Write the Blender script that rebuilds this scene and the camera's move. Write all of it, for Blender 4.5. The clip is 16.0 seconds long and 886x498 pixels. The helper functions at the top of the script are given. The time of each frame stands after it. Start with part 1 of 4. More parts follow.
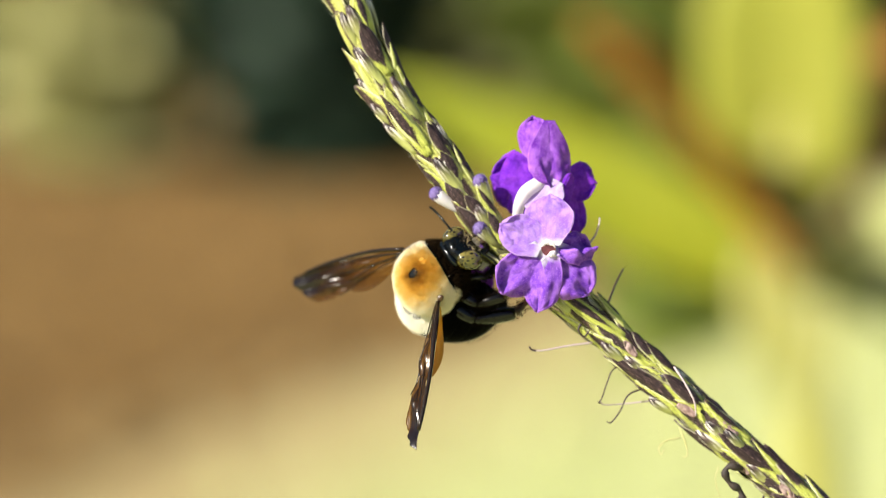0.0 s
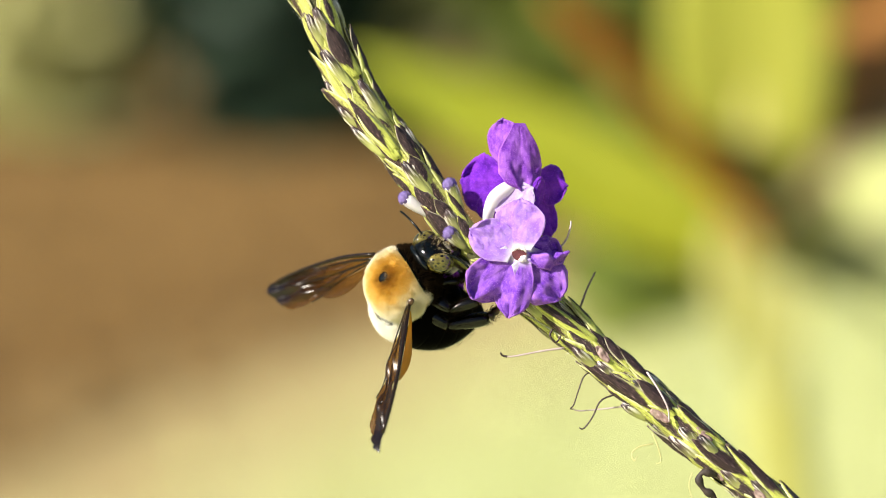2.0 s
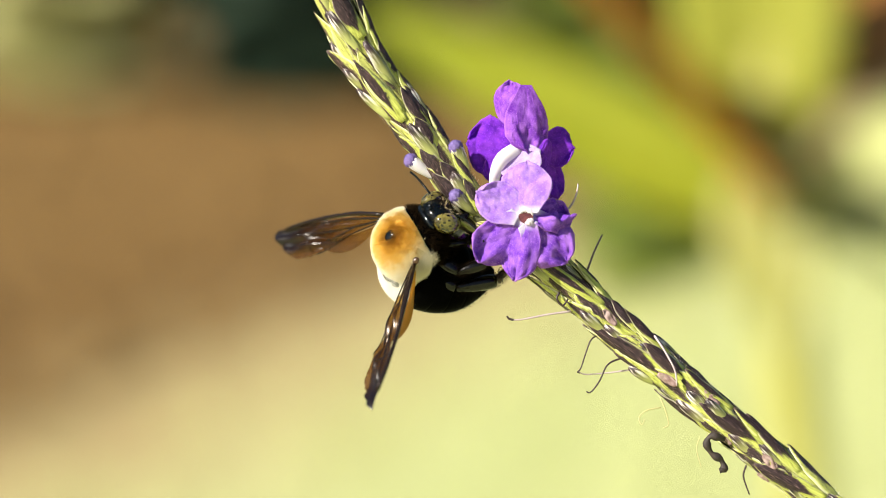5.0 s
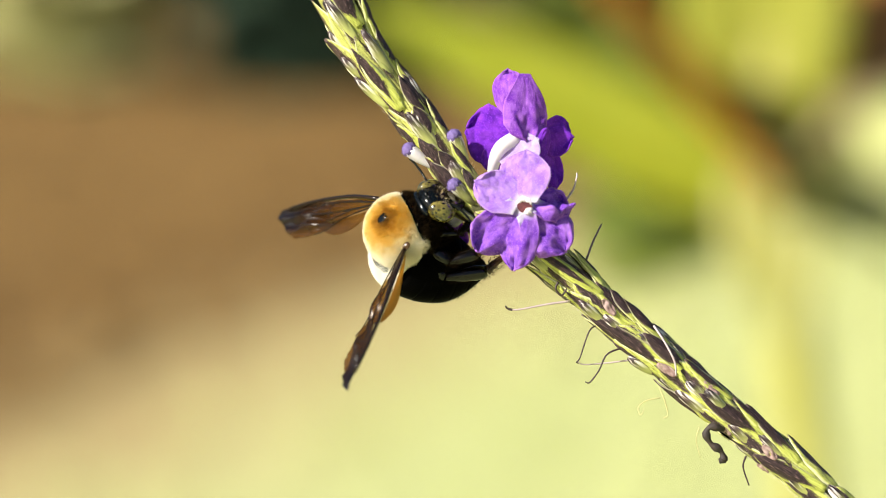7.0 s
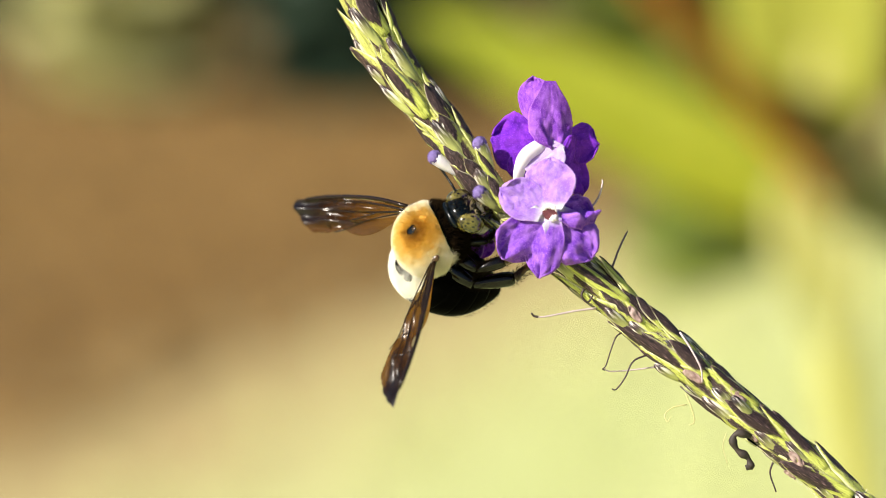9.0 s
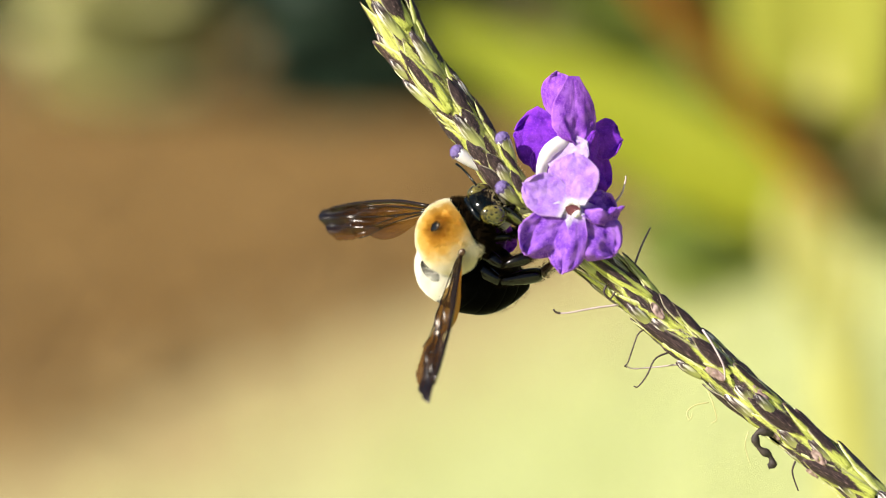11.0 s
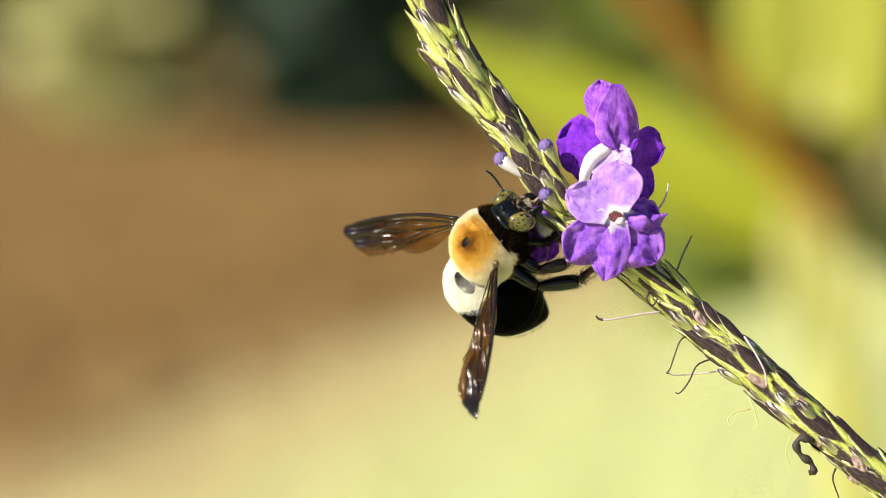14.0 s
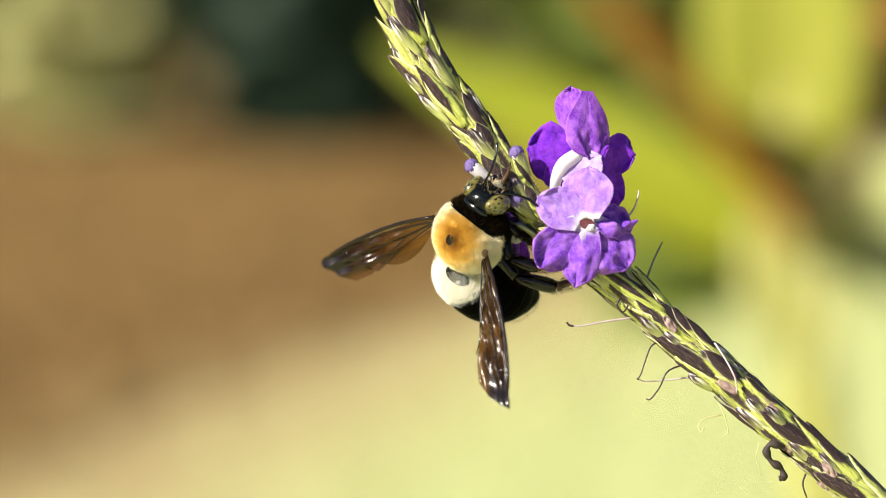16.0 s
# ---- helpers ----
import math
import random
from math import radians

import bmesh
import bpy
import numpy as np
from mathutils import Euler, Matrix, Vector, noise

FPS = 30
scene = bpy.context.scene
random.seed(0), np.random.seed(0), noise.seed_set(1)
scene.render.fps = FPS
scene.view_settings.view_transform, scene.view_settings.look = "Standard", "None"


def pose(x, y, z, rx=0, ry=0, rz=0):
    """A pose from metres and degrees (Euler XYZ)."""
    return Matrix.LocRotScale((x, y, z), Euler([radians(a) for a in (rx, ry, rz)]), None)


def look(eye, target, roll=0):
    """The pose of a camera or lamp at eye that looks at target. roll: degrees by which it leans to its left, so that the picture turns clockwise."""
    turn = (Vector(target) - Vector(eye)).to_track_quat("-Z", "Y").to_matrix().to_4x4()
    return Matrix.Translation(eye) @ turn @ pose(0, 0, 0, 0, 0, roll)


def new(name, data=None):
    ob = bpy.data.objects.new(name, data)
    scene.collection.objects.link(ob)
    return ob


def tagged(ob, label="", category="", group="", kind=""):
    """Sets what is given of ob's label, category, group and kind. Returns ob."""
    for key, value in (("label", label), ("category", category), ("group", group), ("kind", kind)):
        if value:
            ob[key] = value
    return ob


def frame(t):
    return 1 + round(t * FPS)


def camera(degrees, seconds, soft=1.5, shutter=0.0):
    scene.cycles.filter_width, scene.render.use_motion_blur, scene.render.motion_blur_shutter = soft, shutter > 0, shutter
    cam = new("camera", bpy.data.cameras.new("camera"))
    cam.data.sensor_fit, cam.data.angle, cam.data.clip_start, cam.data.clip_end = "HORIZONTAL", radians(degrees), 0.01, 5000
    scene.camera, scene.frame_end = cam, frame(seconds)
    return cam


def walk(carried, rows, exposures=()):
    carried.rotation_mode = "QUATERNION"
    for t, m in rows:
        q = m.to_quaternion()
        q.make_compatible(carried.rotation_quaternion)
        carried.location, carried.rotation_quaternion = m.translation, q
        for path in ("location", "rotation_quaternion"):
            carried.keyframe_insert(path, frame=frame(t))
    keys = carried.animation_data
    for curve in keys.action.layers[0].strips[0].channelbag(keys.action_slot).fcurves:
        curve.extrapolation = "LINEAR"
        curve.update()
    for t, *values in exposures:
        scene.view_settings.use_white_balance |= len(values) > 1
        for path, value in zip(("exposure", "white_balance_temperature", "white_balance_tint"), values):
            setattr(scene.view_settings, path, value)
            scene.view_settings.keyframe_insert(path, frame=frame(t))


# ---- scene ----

# ---- camera ----
cam = camera(16.0, 16.0, soft=0.7)
cam.data.dof.use_dof = True
cam.data.dof.focus_distance = 0.397
cam.data.dof.aperture_fstop = 10.5
MM = 0.001
DIST = 0.39846                      # camera to flower plane
REF = pose(0, 0, 0.62, 81, 0, 0)    # hand-held camera, looking a little down
SUBJ = REF @ Matrix.Translation((0, 0, -DIST))   # flower plane: x right, y up, z to the viewer
CAM_ROWS = [
    (0.0, 0.0065, -0.0011, 0.0084, 0.631, 0.284, -0.048),
    (0.5, 0.0062, 0.0002, 0.0072, 0.154, 0.238, -0.137),
    (1.0, 0.0058, 0.0015, 0.0056, -0.070, -0.171, -0.153),
    (1.5, 0.0059, 0.0027, 0.0038, -0.144, -0.320, -0.325),
    (2.0, 0.0060, 0.0039, 0.0031, 0.012, -0.341, -0.336),
    (2.5, 0.0060, 0.0049, 0.0030, -0.271, -0.404, -0.471),
    (3.0, 0.0060, 0.0058, 0.0023, -0.782, -0.584, -0.583),
    (3.5, 0.0063, 0.0055, 0.0010, -0.858, -0.528, -0.494),
    (4.0, 0.0065, 0.0052, 0.0006, -0.894, -0.221, -0.368),
    (4.2, 0.0066, 0.0052, 0.0006, -0.847, -0.107, -0.350),
    (6.5, 0.0071, 0.0049, -0.0004, -0.847, -0.160, -0.432),
    (7.0, 0.0075, 0.0049, -0.0014, -1.005, -0.048, -0.353),
    (7.5, 0.0078, 0.0050, -0.0012, -0.782, -0.167, -0.400),
    (8.0, 0.0086, 0.0051, -0.0007, -0.608, -0.088, -0.294),
    (8.5, 0.0093, 0.0052, -0.0004, -0.595, 0.097, -0.568),
    (9.0, 0.0118, 0.0045, -0.0009, -0.817, 1.042, -0.569),
    (9.2, 0.0118, 0.0043, -0.0010, -0.893, 1.074, -0.570),
    (11.3, 0.0070, 0.0019, -0.0030, -0.360, 0.836, -0.050),
    (11.5, 0.0058, 0.0018, -0.0028, -0.218, 0.567, -0.032),
    (12.0, 0.0026, 0.0015, -0.0022, -0.054, 0.159, -0.048),
    (12.5, 0.0011, 0.0009, -0.0015, -0.015, 0.072, 0.197),
    (13.0, 0.0011, 0.0006, -0.0017, -0.039, 0.354, 0.021),
    (13.5, 0.0011, 0.0003, -0.0013, -0.014, 0.623, 0.178),
    (14.0, 0.0010, 0.0004, -0.0007, -0.179, 0.672, 0.035),
    (14.5, 0.0009, 0.0005, -0.0007, -0.039, 0.591, 0.103),
    (15.0, 0.0007, 0.0006, -0.0000, -0.010, 0.341, 0.206),
    (15.5, 0.0004, 0.0003, -0.0003, 0.036, 0.114, 0.069),
    (16.0, 0.0000, -0.0000, 0.0000, 0.000, -0.000, 0.000),
]
walk(cam, [(r[0], REF @ pose(*r[1:])) for r in CAM_ROWS])

# ---- world and light ----
SUN_TO = Vector((-0.72, -0.453, 0.527)).normalized()   # towards the sun
world = bpy.data.worlds.new("world")
scene.world = world
world.use_nodes = True
wn = world.node_tree
sky = wn.nodes.new("ShaderNodeTexSky")
sky.sky_type, sky.sun_disc = "NISHITA", False
sky.sun_elevation = math.asin(SUN_TO.z)
sky.sun_rotation = math.atan2(SUN_TO.x, SUN_TO.y)
wn.links.new(sky.outputs[0], wn.nodes["Background"].inputs[0])
wn.nodes["Background"].inputs[1].default_value = 0.05
sun = new("sun", bpy.data.lights.new("sun", "SUN"))
sun.data.energy, sun.data.angle, sun.data.color = 5.0, radians(0.5), (1.0, 0.94, 0.83)
sun.matrix_world = look((0, 0, 0), tuple(-SUN_TO))
scene.view_settings.exposure = 0.86


# ---- materials ----
def mat(name, rough=0.6):
    m = bpy.data.materials.new(name)
    m.use_nodes = True
    b = m.node_tree.nodes["Principled BSDF"]
    b.inputs["Roughness"].default_value = rough
    return m, m.node_tree, b


def node(nt, kind, **values):
    n = nt.nodes.new(kind)
    for key, value in values.items():
        n.inputs[key.replace("_", " ")].default_value = value
    return n


def coords(nt, scale=(1, 1, 1)):
    tc = nt.nodes.new("ShaderNodeTexCoord")
    mp = nt.nodes.new("ShaderNodeMapping")
    mp.inputs["Scale"].default_value = scale
    nt.links.new(tc.outputs["Object"], mp.inputs["Vector"])
    return mp.outputs[0]


def noise_of(nt, vec, scale, detail=4.0, rough=0.6):
    n = node(nt, "ShaderNodeTexNoise", Scale=scale, Detail=detail, Roughness=rough)
    nt.links.new(vec, n.inputs["Vector"])
    return n.outputs["Fac"]


def ramp(nt, fac, stops):
    r = nt.nodes.new("ShaderNodeValToRGB")
    e = r.color_ramp.elements
    while len(e) < len(stops):
        e.new(0.5)
    for k, (at, col) in zip(e, stops):
        k.position, k.color = at, (*col, 1) if len(col) == 3 else col
    nt.links.new(fac, r.inputs[0])
    return r.outputs[0]


def mixed(nt, fac, a, b):
    n = nt.nodes.new("ShaderNodeMix")
    n.data_type = "RGBA"
    for slot, v in ((0, fac), (6, a), (7, b)):
        if hasattr(v, "is_linked"):
            nt.links.new(v, n.inputs[slot])
        else:
            n.inputs[slot].default_value = v if slot == 0 else (*v, 1)
    return n.outputs[2]


def calc(nt, op, a, b=0.0, clamp=False):
    n = nt.nodes.new("ShaderNodeMath")
    n.operation, n.use_clamp = op, clamp
    for slot, v in ((0, a), (1, b)):
        if hasattr(v, "is_linked"):
            nt.links.new(v, n.inputs[slot])
        else:
            n.inputs[slot].default_value = v
    return n.outputs[0]


def bump(nt, b, height, strength=0.4, dist=0.0002):
    n = node(nt, "ShaderNodeBump", Strength=strength, Distance=dist)
    nt.links.new(height, n.inputs["Height"])
    nt.links.new(n.outputs[0], b.inputs["Normal"])


def translucent(nt, b, colour, share):
    """Lets some light through a thin leaf or petal."""
    t = nt.nodes.new("ShaderNodeBsdfTranslucent")
    if hasattr(colour, "is_linked"):
        nt.links.new(colour, t.inputs[0])
    else:
        t.inputs[0].default_value = (*colour, 1)
    mx = nt.nodes.new("ShaderNodeMixShader")
    mx.inputs[0].default_value = share
    out = nt.nodes["Material Output"]
    nt.links.new(b.outputs[0], mx.inputs[1])
    nt.links.new(t.outputs[0], mx.inputs[2])
    nt.links.new(mx.outputs[0], out.inputs[0])


def split_xyz(nt, vec):
    n = nt.nodes.new("ShaderNodeSeparateXYZ")
    nt.links.new(vec, n.inputs[0])
    return n.outputs


def length_of(nt, vec, centre=(0, 0, 0)):
    n = nt.nodes.new("ShaderNodeVectorMath")
    n.operation = "DISTANCE"
    nt.links.new(vec, n.inputs[0])
    n.inputs[1].default_value = centre
    return n.outputs["Value"]


def along_across(nt):
    """How far along a sheet, 0 to 1, and how far from its middle line, 0 to 1."""
    tc = nt.nodes.new("ShaderNodeTexCoord")
    u, v, _ = split_xyz(nt, tc.outputs["UV"])
    return u, calc(nt, "ABSOLUTE", calc(nt, "SUBTRACT", calc(nt, "MULTIPLY", v, 2.0), 1.0))


def rand(nt):
    return nt.nodes.new("ShaderNodeObjectInfo").outputs["Random"]


def petal_material(name, deep, light, eye=True):
    """Velvety petal: streaks along it, sun sparkle painted as fine pale specks, a paler rim and, round the throat, a
    white eye.
    """
    m, nt, b = mat(name, 0.5)
    mm = coords(nt, (1000, 1000, 1000))
    u, v = along_across(nt)
    streak = noise_of(nt, coords(nt, (2600, 300, 400)), 1.0, 5)
    blotch = noise_of(nt, mm, 0.5, 3)
    col = mixed(nt, ramp(nt, blotch, [(0.36, (0, 0, 0)), (0.64, (1, 1, 1))]), deep, light)
    col = mixed(nt, calc(nt, "MULTIPLY", ramp(nt, streak, [(0.45, (0, 0, 0)), (0.7, (1, 1, 1))]), 0.22), col, tuple(c * 0.5 for c in deep))
    rim = ramp(nt, calc(nt, "MAXIMUM", v, calc(nt, "POWER", u, 3.0)), [(0.90, (0, 0, 0)), (0.99, (1, 1, 1))])
    col = mixed(nt, calc(nt, "MULTIPLY", rim, 0.4), col, tuple(min(0.95, c * 1.3 + 0.06) for c in light))
    if eye:
        near = calc(nt, "ADD", u, calc(nt, "MULTIPLY", calc(nt, "SUBTRACT", blotch, 0.5), 0.25))
        col = mixed(nt, ramp(nt, near, [(0.05, (1, 1, 1)), (0.17, (0, 0, 0))]), col, (0.78, 0.72, 0.90))
    fine = noise_of(nt, mm, 4.2, 4, 0.8)
    # glitter of the lit surface, put into the colour as lighter specks
    grain = ramp(nt, fine, [(0.54, (0, 0, 0)), (0.64, (1, 1, 1))])
    col = mixed(nt, calc(nt, "MULTIPLY", grain, 0.65), col, tuple(min(1.0, c * 1.2 + 0.02) for c in light))
    nt.links.new(col, b.inputs["Base Color"])
    bump(nt, b, calc(nt, "ADD", streak, calc(nt, "MULTIPLY", fine, 1.6)), 0.7, 0.0002)
    b.inputs["Specular IOR Level"].default_value = 0.25
    translucent(nt, b, col, 0.32)
    return m


PETAL = petal_material("petal_violet", (0.18, 0.030, 0.60), (0.50, 0.21, 0.88))
PETAL_BACK = petal_material("petal_back", (0.24, 0.035, 0.62), (0.55, 0.20, 0.88), False)
PETAL_LIGHT = petal_material("petal_light_violet", (0.42, 0.19, 0.84), (0.62, 0.38, 0.93))
PETAL_LIP = petal_material("petal_lip", (0.62, 0.42, 0.88), (0.80, 0.66, 0.95), False)
PETAL_DEEP = petal_material("petal_deep_violet", (0.16, 0.012, 0.58), (0.36, 0.055, 0.84), False)


def tube_material():
    m, nt, b = mat("corolla_tube", 0.5)
    f = noise_of(nt, coords(nt, (900, 900, 200)), 1.0, 4)
    col = ramp(nt, f, [(0.3, (0.90, 0.87, 0.86)), (0.7, (0.84, 0.76, 0.87))])
    nt.links.new(col, b.inputs["Base Color"])
    bump(nt, b, f, 0.3)
    translucent(nt, b, col, 0.3)
    return m


TUBE = tube_material()


def bract_material(name, green, dark, tan, keel, dry):
    """Yellow-green scale with a speckled dark purple keel and pale papery margins."""
    m, nt, b = mat(name, 0.42)
    u, v = along_across(nt)
    fine = noise_of(nt, coords(nt, (4200, 1900, 4200)), 1.0, 4, 0.75)
    grain = noise_of(nt, coords(nt, (2400, 240, 1500)), 1.0, 4, 0.7)
    patch = noise_of(nt, coords(nt, (420, 200, 420)), 1.0, 3)
    r1 = rand(nt)
    gcol = ramp(nt, grain, [(0.28, tuple(c * 0.42 for c in green)), (0.46, green), (0.64, tuple(min(0.9, c * 1.25 + 0.02) for c in green)), (0.80, (0.74, 0.71, 0.44))])
    # the keel: widest two thirds up, its edge broken by specks
    wide = calc(nt, "MULTIPLY", ramp(nt, u, [(0.10, (0.0, 0.0, 0.0)), (0.42, (0.8, 0.8, 0.8)), (0.85, (1, 1, 1)), (1.0, (0.8, 0.8, 0.8))]), keel)
    wide = calc(nt, "MULTIPLY", wide, calc(nt, "ADD", calc(nt, "MULTIPLY", r1, 0.9), 0.55))
    k = calc(nt, "SUBTRACT", wide, v)
    k = calc(nt, "ADD", k, calc(nt, "MULTIPLY", calc(nt, "SUBTRACT", fine, 0.5), 0.75))
    k = calc(nt, "ADD", k, calc(nt, "MULTIPLY", calc(nt, "SUBTRACT", patch, 0.5), 0.6))
    k = ramp(nt, k, [(0.0, (0, 0, 0)), (0.20, (1, 1, 1))])
    dcol = ramp(nt, fine, [(0.36, dark), (0.56, tan), (0.68, tuple(min(0.8, c * 4.0) for c in tan)), (0.76, (0.50, 0.47, 0.43))])
    specks = ramp(nt, fine, [(0.54, (0, 0, 0)), (0.64, (1, 1, 1))])
    gcol = mixed(nt, calc(nt, "MULTIPLY", specks, 0.75), gcol, (0.12, 0.095, 0.025))
    col = mixed(nt, k, gcol, dcol)
    edge = ramp(nt, calc(nt, "ADD", v, calc(nt, "MULTIPLY", calc(nt, "SUBTRACT", grain, 0.5), 0.25)), [(0.84, (0, 0, 0)), (0.96, (1, 1, 1))])
    col = mixed(nt, calc(nt, "MULTIPLY", edge, dry), col, (0.74, 0.70, 0.52))
    tip = ramp(nt, calc(nt, "ADD", u, calc(nt, "MULTIPLY", calc(nt, "SUBTRACT", fine, 0.5), 0.2)), [(0.93, (0, 0, 0)), (1.0, (1, 1, 1))])
    col = mixed(nt, tip, col, (0.10, 0.06, 0.06))
    nt.links.new(col, b.inputs["Base Color"])
    b.inputs["Specular IOR Level"].default_value = 0.28
    bump(nt, b, calc(nt, "ADD", grain, fine), 0.8, 0.00016)
    return m


GREEN = (0.49, 0.50, 0.13)
BRACT = bract_material("bract_green", GREEN, (0.014, 0.008, 0.009), (0.066, 0.040, 0.035), 0.52, 0.55)
BRACT_DARK = bract_material("bract_dark_keel", (0.46, 0.49, 0.10), (0.009, 0.006, 0.008), (0.056, 0.034, 0.035), 0.95, 0.35)
BRACT_OLD = bract_material("bract_weathered", (0.52, 0.55, 0.13), (0.012, 0.008, 0.010), (0.068, 0.044, 0.045), 0.62, 0.6)


def calyx_material():
    m, nt, b = mat("calyx_pale", 0.42)
    vec = coords(nt, (1000, 1000, 1000))
    x, y, z = split_xyz(nt, vec)
    s = noise_of(nt, coords(nt, (2700, 230, 2700)), 1.0, 3, 0.6)
    rib = calc(nt, "ADD", calc(nt, "MULTIPLY", calc(nt, "ABSOLUTE", x), 0.75), calc(nt, "MULTIPLY", calc(nt, "SUBTRACT", s, 0.5), 2.8))
    col = ramp(nt, rib, [(0.10, (0.012, 0.007, 0.010)), (0.24, (0.08, 0.05, 0.05)), (0.36, (0.46, 0.42, 0.38)), (0.60, (0.86, 0.84, 0.80))])
    low = ramp(nt, calc(nt, "MULTIPLY", y, 0.2), [(0.30, (1, 1, 1)), (0.72, (0, 0, 0))])
    col = mixed(nt, low, col, (0.40, 0.42, 0.13))
    dry = mixed(nt, s, (0.20, 0.12, 0.11), (0.02, 0.012, 0.012))
    nt.links.new(mixed(nt, calc(nt, "MULTIPLY", rand(nt), 0.3), col, dry), b.inputs["Base Color"])
    bump(nt, b, s, 0.4)
    return m


CALYX = calyx_material()


def two_tone(name, a, c, scale, rough=0.6, stretch=(1, 1, 1), bumps=0.4, thin=0.0, metal=0.0):
    m, nt, b = mat(name, rough)
    n1 = noise_of(nt, coords(nt, stretch), scale, 6)
    n2 = noise_of(nt, coords(nt), scale * 7, 3)
    f = calc(nt, "ADD", calc(nt, "MULTIPLY", n1, 0.75), calc(nt, "MULTIPLY", n2, 0.25))
    col = ramp(nt, f, [(0.32, a), (0.68, c)])
    nt.links.new(col, b.inputs["Base Color"])
    b.inputs["Metallic"].default_value = metal
    bump(nt, b, f, bumps, 0.15 / scale)
    if thin:
        translucent(nt, b, col, thin)
    return m


RACHIS = two_tone("rachis_green", (0.62, 0.65, 0.22), (0.76, 0.76, 0.42), 300, 0.45, (1, 1, 0.3))
# shade in the crevices between bracts, put into the rachis colour
RACHIS_GAP_SHADE = two_tone("rachis_gap_shade", (0.035, 0.028, 0.018), (0.12, 0.12, 0.04), 500, 0.5, (1, 1, 0.3))
BUD = two_tone("bud_violet", (0.06, 0.035, 0.16), (0.24, 0.17, 0.42), 2500, 0.8, bumps=0.8)
STYLE = two_tone("dry_style", (0.40, 0.30, 0.33), (0.58, 0.48, 0.48), 500, 0.5)
STYLE_DARK = two_tone("dry_style_tip", (0.02, 0.010, 0.012), (0.06, 0.035, 0.032), 900, 0.5)
STYLE_MID = two_tone("violet_grey_style", (0.10, 0.07, 0.11), (0.20, 0.15, 0.20), 500, 0.5)
STYLE_THIN = two_tone("dry_style_straw", (0.42, 0.40, 0.16), (0.55, 0.50, 0.24), 500, 0.5)
WITHERED = two_tone("withered_flower", (0.012, 0.009, 0.008), (0.06, 0.04, 0.032), 700, 0.7, bumps=0.8)
DOWN = two_tone("silvery_down", (0.55, 0.52, 0.42), (0.80, 0.78, 0.68), 900, 0.5, thin=0.2)
PAPERY = two_tone("papery_calyx", (0.16, 0.07, 0.07), (0.62, 0.46, 0.42), 1500, 0.6, thin=0.2)
THROAT = two_tone("flower_throat", (0.05, 0.008, 0.02), (0.20, 0.05, 0.06), 900, 0.6)
CHITIN = two_tone("black_chitin", (0.0012, 0.0022, 0.003), (0.003, 0.005, 0.006), 400, 0.13, bumps=0.1)
VEIN = two_tone("wing_vein", (0.006, 0.004, 0.003), (0.02, 0.010, 0.005), 700, 0.2)
LEG = two_tone("glossy_leg", (0.001, 0.001, 0.0015), (0.004, 0.003, 0.003), 500, 0.12, bumps=0.2)
CHITIN_DULL = two_tone("dull_black_chitin", (0.0008, 0.0008, 0.0008), (0.002, 0.002, 0.002), 400, 0.3, bumps=0.15)
CHITIN_BROWN = two_tone("brown_chitin", (0.02, 0.010, 0.006), (0.12, 0.055, 0.022), 600, 0.3, bumps=0.3)
FUR_BLACK = two_tone("black_hair", (0.001, 0.001, 0.001), (0.003, 0.0025, 0.002), 900, 0.6)
FUR_DARK = two_tone("black_brown_hair", (0.003, 0.002, 0.001), (0.022, 0.013, 0.006), 900, 0.6)
for dull, gloss in ((FUR_BLACK, 0.04), (FUR_DARK, 0.15), (CHITIN, 0.4), (CHITIN_DULL, 0.03), (VEIN, 0.35), (LEG, 0.4)):
    dull.node_tree.nodes["Principled BSDF"].inputs["Specular IOR Level"].default_value = gloss
for dull in (CHITIN_DULL, FUR_BLACK, FUR_DARK):
    dull.node_tree.nodes["Principled BSDF"].inputs["IOR"].default_value = 1.12
FUR_CREAM = two_tone("cream_hair", (0.90, 0.86, 0.74), (0.94, 0.92, 0.86), 300, 0.75, thin=0.25)
FUR_PALE = two_tone("pale_amber_hair", (0.80, 0.64, 0.36), (0.92, 0.84, 0.62), 600, 0.75, thin=0.2)
FUR_TAN = two_tone("tan_hair", (0.30, 0.22, 0.11), (0.58, 0.46, 0.25), 500, 0.7)
CLYPEUS = two_tone("ivory_face", (0.42, 0.36, 0.22), (0.80, 0.75, 0.60), 900, 0.4)


def thorax_fur():
    m, nt, b = mat("amber_hair", 0.75)
    vec = coords(nt, (1000, 1000, 1000))
    d = length_of(nt, coords(nt, (860, 1000, 880)), (0.6, -0.5, 3.75))
    n = noise_of(nt, vec, 0.9, 4)
    f = calc(nt, "ADD", calc(nt, "MULTIPLY", d, 0.095), calc(nt, "MULTIPLY", n, 0.24))
    col = ramp(nt, f, [(0.14, (0.14, 0.055, 0.006)), (0.21, (0.52, 0.25, 0.02)), (0.29, (0.80, 0.51, 0.07)), (0.39, (0.88, 0.65, 0.19)), (0.47, (0.91, 0.79, 0.46)), (0.59, (0.94, 0.90, 0.74))])
    lone = nt.nodes.new("ShaderNodeNewGeometry").outputs["Random Per Island"]
    col = mixed(nt, calc(nt, "MULTIPLY", lone, 0.3), col, (0.50, 0.28, 0.05))
    nt.links.new(col, b.inputs["Base Color"])
    translucent(nt, b, col, 0.25)
    return m


FUR_AMBER = thorax_fur()


